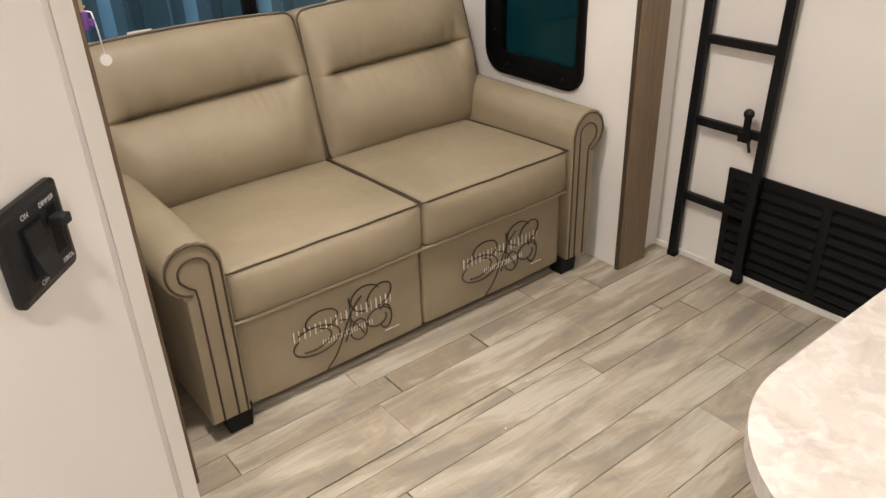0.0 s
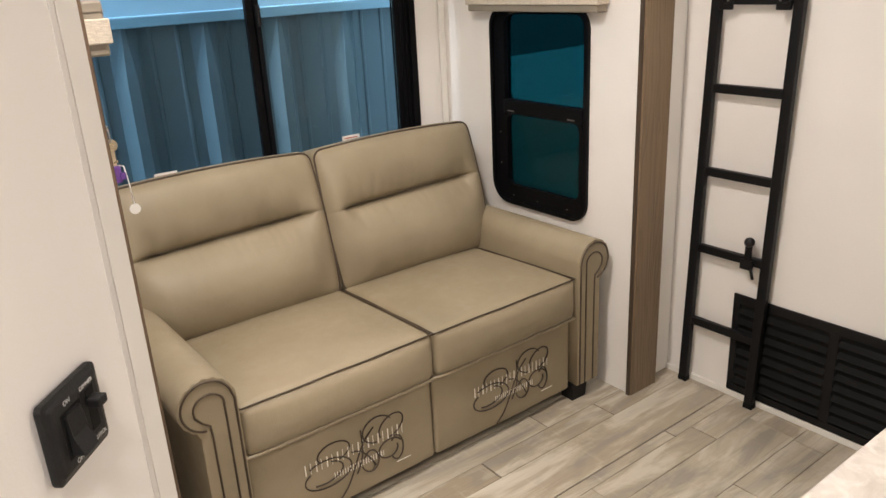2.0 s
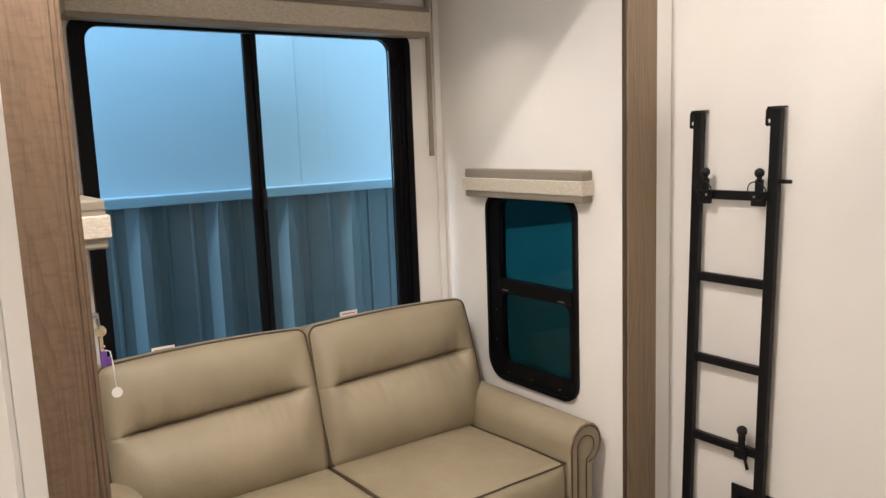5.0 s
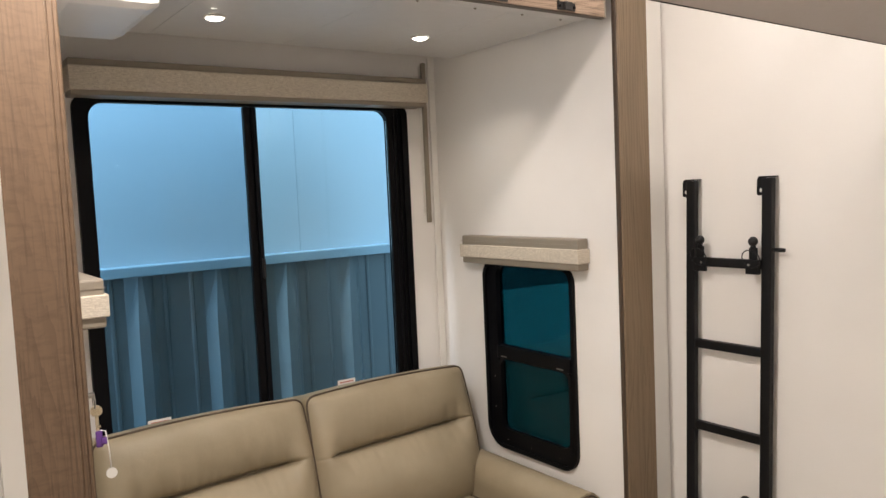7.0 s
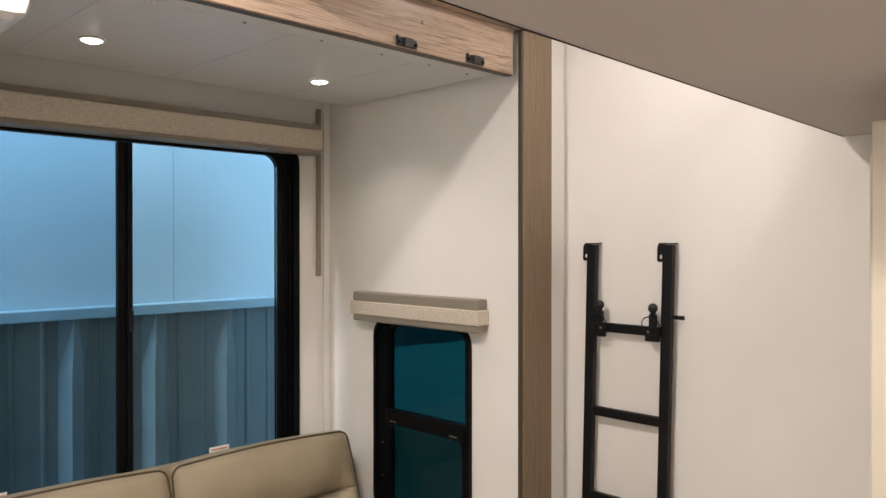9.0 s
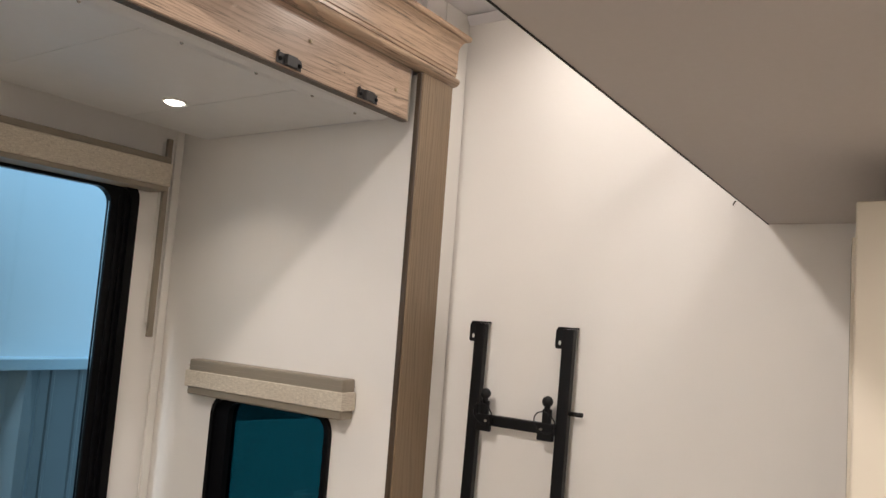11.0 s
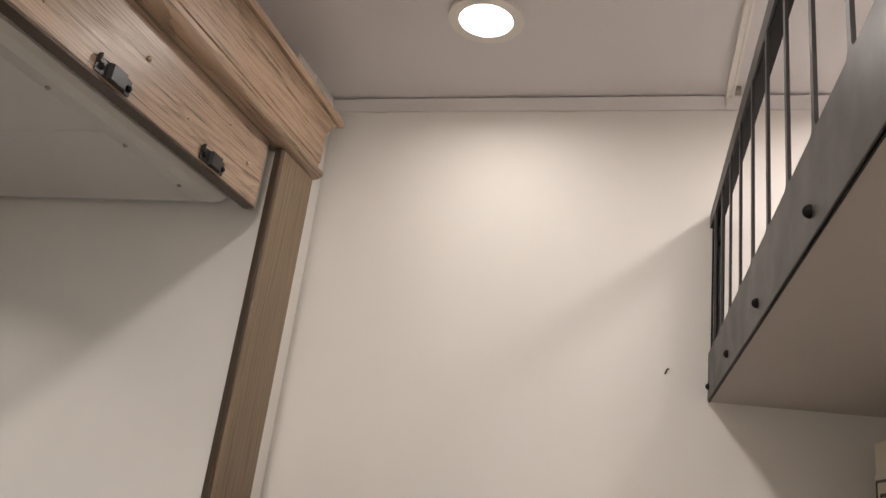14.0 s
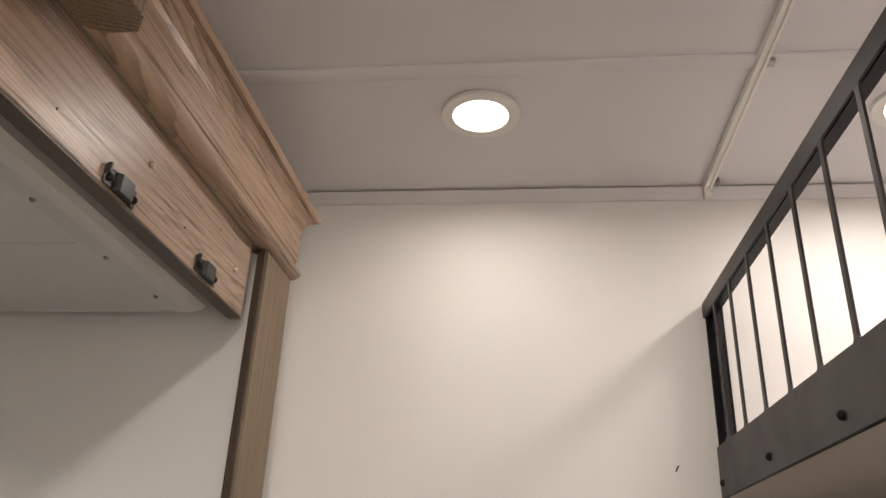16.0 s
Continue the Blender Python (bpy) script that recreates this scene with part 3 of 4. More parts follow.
# unseen fitting added to go with the loft fill lamp
downlight(-0.95, -1.55, 1.848, "small round downlight added under the loft, out of view")

# ---- windows ----
def wide_window():
    w = thing("window_wide", (-1.02, SY, 0.62), "wide sliding window with black frame and tinted panes", "window", kind="structure")
    outer = round_rect(-1.634, -0.405, 0.58, 1.937, (0.05,) * 4)
    mid = round_rect(-1.606, -0.432, 0.61, 1.921, (0.045,) * 4)
    inner = round_rect(-1.586, -0.492, 0.64, 1.908, (0.05,) * 4)
    part("outer_frame", ring(bmesh.new(), outer, mid, "y", SY - 0.018, SY + 0.05), FRAME, w)
    part("inner_frame", ring(bmesh.new(), mid, inner, "y", SY - 0.006, SY + 0.02), FRAME, w)
    part("track", boxes((-0.470, -0.462, SY - 0.012, SY - 0.007, 0.66, 1.89), (-0.450, -0.444, SY - 0.014, SY - 0.007, 0.65, 1.90), bevel=0.001), FRAME, w)
    part("meeting_stile", boxes((-1.081, -1.054, SY - 0.004, SY + 0.018, 0.642, 1.907), (-1.054, -1.037, SY - 0.014, SY + 0.010, 0.642, 1.907), bevel=0.003), FRAME, w)
    part("latch", boxes((-1.052, -1.039, SY - 0.026, SY - 0.0145, 1.30, 1.37), bevel=0.003), PLASTIC, w)
    part("label_bar", boxes((-1.585, -1.556, SY - 0.0186, SY - 0.0181, 1.924, 1.930)), LETTER, w, "small grey maker's mark")
    for x0, x1, y, m in ((-1.585, -1.06, SY + 0.012, BIGGLASS_B), (-1.04, -0.493, SY + 0.004, BIGGLASS)):
        pane = part("pane", boxes((x0, x1, y, y + 0.004, 0.641, 1.907)), m, w, "blue-tinted pane")
        pane.visible_shadow = False


def small_window():
    w = thing("window_small", (SX1, 0.466, 0.59), "small upright window with rounded black frame and teal glass", "window", kind="structure")
    outer = round_rect(0.226, 0.708, 0.588, 1.315, (0.07, 0.09, 0.07, 0.07))
    mid = round_rect(0.240, 0.694, 0.602, 1.301, (0.06, 0.078, 0.06, 0.06))
    inner = round_rect(0.252, 0.640, 0.640, 1.29, (0.035, 0.05, 0.04, 0.04))
    part("outer_frame", ring(bmesh.new(), outer, mid, "x", SX1 - 0.014, SX1 + 0.05), FRAME, w)
    part("inner_frame", ring(bmesh.new(), mid, inner, "x", SX1 - 0.004, SX1 + 0.03), FRAME, w)
    part("rail", boxes((SX1 - 0.010, SX1 + 0.025, 0.25, 0.642, 0.936, 0.986), bevel=0.004), FRAME, w)
    part("lower_sash", ring(bmesh.new(), round_rect(0.252, 0.641, 0.640, 0.940, (0.03,) * 4), round_rect(0.266, 0.628, 0.664, 0.934, (0.03,) * 4), "x", SX1 - 0.006, SX1 + 0.012), FRAME, w)
    for y in (0.30, 0.600):
        part("latch", boxes((SX1 - 0.013, SX1 - 0.0105, y - 0.016, y + 0.016, 0.944, 0.948)), SCREW, w)
    for a, b, m in ((0.985, 1.289, TEAL), (0.642, 0.938, TEALDARK)):
        pane = part("pane", boxes((SX1 + 0.016, SX1 + 0.020, 0.253, 0.639, a, b)), m, w, "dark teal pane")
        pane.visible_shadow = False
    for y, z in ((0.665, 0.86), (0.665, 0.74), (0.60, 0.622), (0.47, 0.621), (0.32, 0.622)):
        part("screw", ball(bmesh.new(), (SX1 - 0.0045, y, z), 0.002), SCREW, w, smooth=True)


wide_window()
small_window()


def box_valance(name, axis, wall, depth, u0, u1, z0, z1, label, group):
    """Padded box valance: taupe body, proud woven band, folded end flaps."""
    d = 1 if depth > 0 else -1
    t = thing(name, (wall, (u0 + u1) / 2, z0) if axis == "x" else ((u0 + u1) / 2, wall, z0), label, "valance", group)
    f = wall + depth

    def b(p0, p1, q0, q1, a0, a1, bev):
        lo, hi = sorted((p0, p1))
        return box(bmesh.new(), *((lo, hi, q0, q1) if axis == "x" else (q0, q1, lo, hi)), a0, a1, bev)
    h = z1 - z0
    part("body", b(wall - d * 0.0 + d * 0.002, f, u0, u1, z0, z1, 0.005), FAUX, t)
    part("band", b(wall + d * 0.0025, f + d * 0.007, u0 - 0.007, u1 + 0.007, z0 + 0.22 * h, z1 - 0.32 * h, 0.003), WEAVE, t, "cream woven band")
    part("top_seam", b(wall + d * 0.003, f + d * 0.0015, u0 - 0.0015, u1 + 0.0015, z1 - 0.20 * h, z1 - 0.18 * h, 0.0), FAUX, t)
    return t


box_valance("valance", "x", SX1, -0.052, 0.157, 0.780, 1.300, 1.406, "small taupe box valance with a cream woven band", "slide-out valances")
box_valance("valance", "x", SX0, 0.076, 0.172, 0.74, 1.317, 1.424, "small taupe box valance with a cream woven band", "slide-out valances")
val = thing("wide_valance", (-1.0, SY, 1.92), "long taupe valance with a cream woven band", "valance", "slide-out valances")
part("upper_box", boxes((-1.648, -0.352, 0.912, SY - 0.002, 1.945, 2.028), bevel=0.003), FAUX, val)
part("band", boxes((-1.650, -0.356, 0.898, SY - 0.003, 1.933, 2.006), bevel=0.004), WEAVE, val, "cream woven band")
part("lower_edge", boxes((-1.646, -0.361, 0.908, SY - 0.004, 1.918, 1.934), bevel=0.002), FAUX, val)
wand = thing("blind_side_channel", (-0.325, 0.985, 1.457), "slim grey side channel hanging beside the valance", "blind channel")
part("channel", boxes((-0.334, -0.316, 0.966, 0.980, 1.457, 2.10), bevel=0.002), FAUX, wand)
part("mounting_strip", boxes((-0.331, -0.319, 0.980, SY - 0.001, 1.50, 2.09)), WHITE, wand)


# ---- sofa ----
SOFA = (-1.030, 0.50, 0.0)
MID = -1.030
HALF = 0.593
sofa = thing("sofa", SOFA, "khaki leather two-seat sofa with rolled arms and dark piping", "sofa")
LEAN = radians(15)
S_DIR, N_DIR = Vector((0, math.sin(LEAN), math.cos(LEAN))), Vector((0, -math.cos(LEAN), math.sin(LEAN)))


def back_shape(cx, sign):
    """Point mover for a back cushion: leans it, puffs the two rolls and pinches the seam between them."""
    W, H, D = 0.670, 0.50, 0.16

    def put(p):
        x, s, n = p
        u, v = x / (W / 2), s / (H / 2)
        front = max(0.0, n / (D / 2))
        seam = 0.040 + 0.010 * u
        reach = max(0.0, min(1.0, (0.90 - abs(u - 0.02 * sign)) / 0.24))
        reach = reach * reach * (3 - 2 * reach)
        d = s - seam
        if d > 0:
            w = min(1.0, d / (H / 2 - seam))
            roll = 0.052 * (4 * w * (1 - w)) ** 0.58
        else:
            w = min(1.0, -d / (H / 2 + seam))
            roll = 0.084 * (4 * w * (1 - w)) ** 0.85
        dome = 0.064 * (1 - v * v) ** 0.7
        side = 1 - u ** 6
        crease = noise.noise(Vector((x * 42 + 9 * sign, s * 5, 3.1)))
        pucker = (0.030 if d > 0 else 0.016) * min(0.0, crease) * math.exp(-(abs(d) / 0.036)) * reach
        sag = 0.004 * noise.noise(Vector((x * 7 + 5 * sign, s * 7, 1.7)))
        n2 = n + front * (side * (reach * roll + (1 - reach) * dome) - (0.010 + 0.020 * math.exp(-(d / 0.006) ** 2)) * reach - 0.0025 * math.exp(-(d / 0.004) ** 2) + pucker + sag)
        wide = x * (1 + 0.030 * (1 - v * v))
        lift = 0.012 * (1 - u * u) * max(0.0, v)
        q = Vector((cx + wide, 0.680, 0.672)) + (s + lift) * S_DIR + (n2 - D / 2) * N_DIR
        return q
    return put, (W, H, D)


def back_cushion(cx, sign):
    put, size = back_shape(cx, sign)
    bm = soft_box(bmesh.new(), size, 0.034, (72, 130, 4), put)
    c = part("back_cushion", bm, LEATHER, sofa, smooth=True)
    W, H, D = size
    r = 0.034
    a, b, d = W / 2 - 0.24 * r, H / 2 - 0.24 * r, D / 2 - 0.24 * r
    loop = round_rect(-a, a, -b, b, (0.03,) * 4, 6)
    fine = []
    for p, q in zip(loop, loop[1:] + loop[:1]):
        m = max(1, int(math.dist(p, q) / 0.03))
        fine += [(p[0] + (q[0] - p[0]) * i / m, p[1] + (q[1] - p[1]) * i / m) for i in range(m)]
    part("piping", tube(bmesh.new(), [put(Vector((u, v, d))) for u, v in fine], 0.0036, 6, True), PIPE, c, "dark brown piping", smooth=True)
    part("piping", tube(bmesh.new(), [put(Vector((u, v, -d))) for u, v in fine], 0.0036, 6, True), LEATHER, c, "khaki leather piping", smooth=True)
    return c


for sign in (-1, 1):
    back_cushion(MID + sign * 0.336, sign)


def seat_cushion(cx):
    W, D, H = HALF + 0.003, 0.56, 0.154

    def put(p):
        x, y, z = p
        u, v = x / (W / 2), y / (D / 2)
        top = max(0.0, z / (H / 2))
        z2 = z + top * (0.022 * (1 - u * u) * (1 - v * v) + 0.0025 * noise.noise(Vector((x * 8 + cx * 5, y * 8, 0.4))))
        y2 = y - 0.022 * (1 - u ** 4) * max(0.0, -v) * (1 - (z / (H / 2)) ** 2)
        return Vector((cx + x, 0.109 + D / 2 + y2, 0.395 + z2 - top * 0.022 * (v + 1) / 2))
    c = part("seat_cushion", soft_box(bmesh.new(), (W, D, H), 0.030, (24, 22, 6), put), LEATHER, sofa, smooth=True)
    a, b = W / 2 - 0.005, D / 2 - 0.005
    for z, mat_, lab in ((H / 2 - 0.005, PIPE, "dark brown piping"), (-H / 2 + 0.005, PALEPIPE, "khaki piping")):
        pts = [put(Vector((-a, -b + 0.52 * i / 16, z))) for i in range(16, -1, -1)]
        pts += [put(Vector((-a + 2 * a * i / 24, -b, z))) for i in range(1, 24)]
        pts += [put(Vector((a, -b + 0.52 * i / 16, z))) for i in range(17)]
        part("piping", tube(bmesh.new(), pts, 0.0027 if z > 0 else 0.0048, 6), mat_, c, lab, smooth=True)
    return c


for sign in (-1, 1):
    seat_cushion(MID + sign * HALF / 2)


def arm(sign):
    """Rolled arm: a tall front panel, a scroll that curls outward, a padded top."""
    inn = MID + sign * (HALF + 0.002)

    def X(d):
        return inn + sign * d
    cx, cz, r = 0.075, 0.515, 0.073
    outline = [(0.0, 0.065), (0.0, cz)]
    outline += [(cx - r * math.cos(radians(a)), cz + r * math.sin(radians(a))) for a in range(10, 181, 10)]
    outline += [(cx + r * math.cos(radians(a)), cz - r * math.sin(radians(a))) for a in range(10, 71, 10)]
    outline += [(0.103, cz - 0.082), (0.102, 0.30), (0.104, 0.065)]
    bm = bmesh.new()
    prism(bm, [(X(u), v) for u, v in outline], "y", 0.100, 0.93, 0.005)
    body = part("arm", bm, LEATHER, sofa, smooth=False)
    for f in body.data.polygons:
        f.use_smooth = abs(f.normal.y) < 0.9
    y = 0.0985
    trail = [(0.008, 0.07), (0.008, cz)] + [(cx - (r - 0.009) * math.cos(radians(a)), cz + (r - 0.009) * math.sin(radians(a))) for a in range(10, 181, 10)]
    trail += [(cx + (r - 0.009) * math.cos(radians(a)), cz - (r - 0.009) * math.sin(radians(a))) for a in range(10, 81, 10)]
    part("piping", tube(bmesh.new(), [(X(u), y, v) for u, v in trail], 0.0030, 6), PIPE, body, "dark brown piping", smooth=True)
    kx, kz, kr = 0.072, cz - 0.004, 0.034
    trail = [(0.034, 0.07), (0.034, cz - 0.05)] + [(kx - (kr + 0.004) * math.cos(radians(a)), kz + kr * math.sin(radians(a))) for a in range(-10, 181, 10)]
    trail += [(kx + 0.036, kz - 0.016), (kx + 0.022, kz - 0.034), (kx + 0.004, kz - 0.048), (0.074, kz - 0.075), (0.073, 0.25), (0.073, 0.07)]
    part("piping", tube(bmesh.new(), [(X(u), y, v) for u, v in trail], 0.0028, 6), PIPE, body, "dark brown piping", smooth=True)
    bm = bmesh.new()
    prism(bm, [(X(-0.004), 0.0), (X(0.060), 0.0), (X(0.072), 0.066), (X(-0.012), 0.066)], "y", 0.118, 0.175, 0.003)
    part("leg", bm, BLACK, sofa, "black tapered foot")
    bm = bmesh.new()
    prism(bm, [(X(0.0), 0.0), (X(0.060), 0.0), (X(0.070), 0.066), (X(-0.010), 0.066)], "y", 0.84, 0.90, 0.003)
    part("leg", bm, BLACK, sofa, "black tapered foot")


arm(-1)
arm(1)
part("back_frame", boxes((MID - 0.66, MID + 0.66, 0.860, 0.955, 0.07, 0.865), bevel=0.02), LEATHER, sofa)
part("base", boxes((MID - 0.575, MID + 0.575, 0.168, 0.85, 0.07, 0.325)), LEATHER, sofa)


def front_panel(cx):
    W, D, H = HALF - 0.005, 0.030, 0.272

    def put(p):
        x, y, z = p
        u, v = x / (W / 2), z / (H / 2)
        front = max(0.0, -y / (D / 2))
        dip = 0.006 * noise.noise(Vector((x * 9 + cx * 3, z * 12, 2.2)))
        low = -0.004 * max(0.0, -v) * max(0.0, 1 - abs(u)) ** 0.5
        return Vector((cx + x, 0.150 + y - front * (0.006 * (1 - u * u) * (1 - v * v) + 0.4 * dip), 0.180 + z + low))
    panel = part("front_panel", soft_box(bmesh.new(), (W, D, H), 0.012, (24, 2, 12), put), LEATHER, sofa, smooth=True)
    face = 0.1275

    def swirl(fn, a, b, n, r=0.0023):
        return tube(bmesh.new(), [(cx + 0.034 + fn(a + (b - a) * i / n)[0], face, fn(a + (b - a) * i / n)[1]) for i in range(n + 1)], r, 5)
    # flourishes of the printed monogram
    curves = [
        (lambda t: (-0.110 - 0.085 * math.cos(t) * (1 - 0.03 * t), 0.160 + 0.052 * math.sin(t) * (1 - 0.05 * t)), 0.9, 7.0),
        (lambda t: (-0.085 - 0.050 * math.cos(t), 0.222 + 0.030 * math.sin(t)), -0.6, 4.4),
        (lambda t: (-0.02 + 0.055 * t, 0.150 + 0.085 * t + 0.012 * math.sin(3.1 * t)), -1.2, 1.2),
        (lambda t: (0.030 - 0.030 * math.cos(t) * (1 - 0.04 * t), 0.140 - 0.034 * math.sin(t)), 0.2, 5.8),
        (lambda t: (0.060 + 0.050 * math.cos(t), 0.232 + 0.040 * math.sin(t)), 0.5, 4.6),
        (lambda t: (0.105 + 0.042 * math.cos(t), 0.225 + 0.034 * math.sin(t) + 0.25 * 0.042 * math.cos(t)), -1.8, 3.6),
        (lambda t: (0.095 + 0.045 * math.cos(t) * (1 - 0.06 * t), 0.150 + 0.036 * math.sin(t) * (1 - 0.06 * t)), 0.4, 6.6),
    ]
    curves += [
        (lambda t: (-0.018 + 0.030 * t + 0.010 * math.sin(4 * t), 0.118 + 0.135 * t), 0.0, 1.0),
        (lambda t: (-0.030 + 0.075 * t, 0.196 - 0.080 * t + 0.022 * math.sin(3 * t)), 0.0, 1.0),
        (lambda t: (-0.120 - 0.060 * math.cos(t), 0.168 + 0.032 * math.sin(t)), 2.0, 5.2),
        (lambda t: (0.120 + 0.022 * math.cos(t), 0.146 + 0.040 * math.sin(t)), -2.6, 2.4),
    ]
    for fn, a, b in curves:
        part("print_flourish", swirl(fn, a, b, 36), INK, panel, "dark brown printed flourish", smooth=True)
    # lettering too stylised to set: one pair of strokes for each letter
    for row, (x0, x1, z0, z1, count) in enumerate(((-0.146, 0.186, 0.186, 0.219, 10), (-0.058, 0.112, 0.138, 0.156, 10))):
        pitch = (x1 - x0) / count
        for i in range(count):
            u = cx + x0 + pitch * (i + 0.15)
            bars = [(u, u + 0.0022 if row else u + 0.0034, face - 0.0012, face + 0.001, z0, z1), (u + pitch * 0.5, u + pitch * 0.5 + 0.0016, face - 0.0012, face + 0.001, z0, z1)]
            part("print_bar", boxes(*bars), PALEINK, panel, "pale printed stroke")
    part("print_bar", boxes((cx + 0.150, cx + 0.200, face - 0.001, face + 0.001, 0.094, 0.0962)), PALEINK, panel, "pale printed stroke")


for sign in (-1, 1):
    front_panel(MID + sign * HALF / 2)
for x, z in ((-1.47, 0.889), (-0.80, 0.896)):
    bm = boxes((x - 0.036, x + 0.036, 0.868, 0.870, z - 0.03, z + 0.012))
    tag = part("label_tag", bm, PAPER, sofa, "small white sewn label")
    part("print_bar", boxes((x - 0.028, x + 0.028, 0.8672, 0.8682, z + 0.001, z + 0.005)), REDINK, tag, "red printed line")

# ---- bunk ladder ----
ladder = thing("bunk_ladder", (-0.04, -0.20, 0.0), "black tubular steel bunk ladder hung on the wall", "ladder")
LX0, LX1 = -0.044, -0.020


def leant(bm):
    """The ladder leans a little along the wall."""
    for v in bm.verts:
        v.co.y -= 0.0235 * v.co.z
    return bm


def rail(y0, y1, name):
    r = part("side_rail", leant(boxes((LX0, LX1, y0, y1, 0.0, 1.578), bevel=0.003)), BLACK, ladder)
    part("hook", leant(boxes((LX0 + 0.001, -0.002, y0 + 0.003, y1 - 0.003, 1.5785, 1.583), bevel=0.001)), BLACK, r)
    tab = bmesh.new()
    loop = [(y1 - 0.002, 1.583), (y1 - 0.002, 1.535), (y1 + 0.004, 1.527), (y1 + 0.022, 1.527), (y1 + 0.026, 1.532), (y1 + 0.026, 1.572), (y1 + 0.020, 1.583)]
    prism(tab, loop, "x", -0.026, -0.021)
    t = part("hook_tab", leant(tab), BLACK, r)
    part("keyhole", leant(ball(bmesh.new(), (-0.0262, y1 + 0.013, 1.542), 0.0035, 1.7)), WHITE, t, smooth=True)
    part("rubber_foot", leant(boxes((LX0 - 0.001, LX1 + 0.001, y0 - 0.001, y1 + 0.001, 0.0, 0.02), bevel=0.002)), RUBBER, r)


rail(-0.063, -0.032, "near")
rail(-0.324, -0.293, "far")
for z in (1.322, 1.058, 0.789, 0.522, 0.249):
    part("rung", leant(boxes((LX0 + 0.002, LX1 - 0.002, -0.293, -0.063, z - 0.014, z + 0.014), bevel=0.003)), BLACK, ladder)


def pin_lock(y, z, side):
    """Spring pin with a round knob, its housing and a wire tether."""
    p = part("pin_lock", leant(boxes((LX0 - 0.012, LX0 + 0.002, y - 0.022, y + 0.022, z - 0.028, z + 0.016), (LX0 - 0.010, LX0 + 0.002, y - 0.012, y + 0.012, z + 0.014, z + 0.052), bevel=0.003)), BLACK, ladder)
    part("knob", leant(ball(bmesh.new(), (LX0 - 0.006, y, z + 0.070), 0.0145)), PLASTIC, p, smooth=True)
    part("stem", leant(rod(bmesh.new(), (LX0 - 0.005, y, z + 0.045), (LX0 - 0.005, y, z + 0.060), 0.008)), BLACK, p, smooth=True)
    pts = [(LX0 - 0.016, y + side * 0.030 * math.sin(a), z + 0.018 + 0.026 * math.cos(a) + 0.3 * side * 0.02 * math.sin(a)) for a in [i * math.pi / 8 for i in range(17)]]
    part("wire_loop", leant(tube(bmesh.new(), pts[:-1], 0.0018, 6, True)), BLACK, p, smooth=True)
    part("bolt", leant(ball(bmesh.new(), (LX0 - 0.013, y + side * 0.010, z), 0.004)), SCREW, p, smooth=True)


pin_lock(-0.088, 1.322, -1)
pin_lock(-0.271, 1.322, 1)
part("pin", leant(rod(bmesh.new(), (-0.034, -0.325, 1.368), (-0.034, -0.361, 1.368), 0.006)), BLACK, ladder, smooth=True)
low = part("pin_lock", leant(boxes((LX0 - 0.012, LX0 + 0.001, -0.271, -0.229, 0.497, 0.530), (LX0 - 0.010, LX0 + 0.001, -0.262, -0.240, 0.528, 0.578), bevel=0.003)), BLACK, ladder)
part("knob", leant(ball(bmesh.new(), (LX0 - 0.005, -0.251, 0.590), 0.0165)), PLASTIC, low, smooth=True)
part("lever", leant(tube(bmesh.new(), [(LX0 - 0.008, -0.266, 0.505), (LX0 - 0.012, -0.274, 0.488), (LX0 - 0.012, -0.279, 0.472)], 0.005, 8)), BLACK, low, smooth=True)

# ---- return-air grille ----
grille = thing("air_grille", (-0.006, -0.55, 0.024), "black metal louvred return-air grille on the wall", "air grille")
G0, G1 = -0.900, -0.206
part("backing", boxes((-0.004, -0.0015, G1 * 0 + G0 + 0.01, G1 - 0.01, 0.03, 0.378)), RUBBER, grille)
part("frame", boxes((-0.012, -0.004, G0, G1, 0.355, 0.386), (-0.012, -0.004, G0, G1, 0.024, 0.050), (-0.012, -0.004, G1 - 0.024, G1, 0.050, 0.355), (-0.012, -0.004, G0, G0 + 0.024, 0.050, 0.355), (-0.0125, -0.004, -0.562, -0.532, 0.050, 0.355), bevel=0.0015), BLACK, grille)
for y0, y1 in ((-0.531, -0.231), (-0.875, -0.563)):
    for i in range(8):
        z = 0.062 + i * 0.0372
        bm = bmesh.new()
        prism(bm, [(-0.0190, z), (-0.0175, z - 0.002), (-0.0045, z + 0.012), (-0.0050, z + 0.016)], "y", y0, y1)
        part("slat", bm, LOUVRE, grille)

# ---- counter ----
counter = thing("counter", (-1.15, -1.35, 0.0), "peninsula counter with a cloudy cream laminate top", "counter")
edge = round_rect(-1.546, -0.80, -1.88, -1.070, (0.05, 0.01, 0.01, 0.25), 14)
part("worktop", prism(bmesh.new(), edge, "z", 0.684, 0.715, 0.004), STONE, counter, smooth=False)
part("base_panel", boxes((-1.20, -0.84, -1.82, -1.36, 0.0, 0.684), bevel=0.004), CABINET, counter)

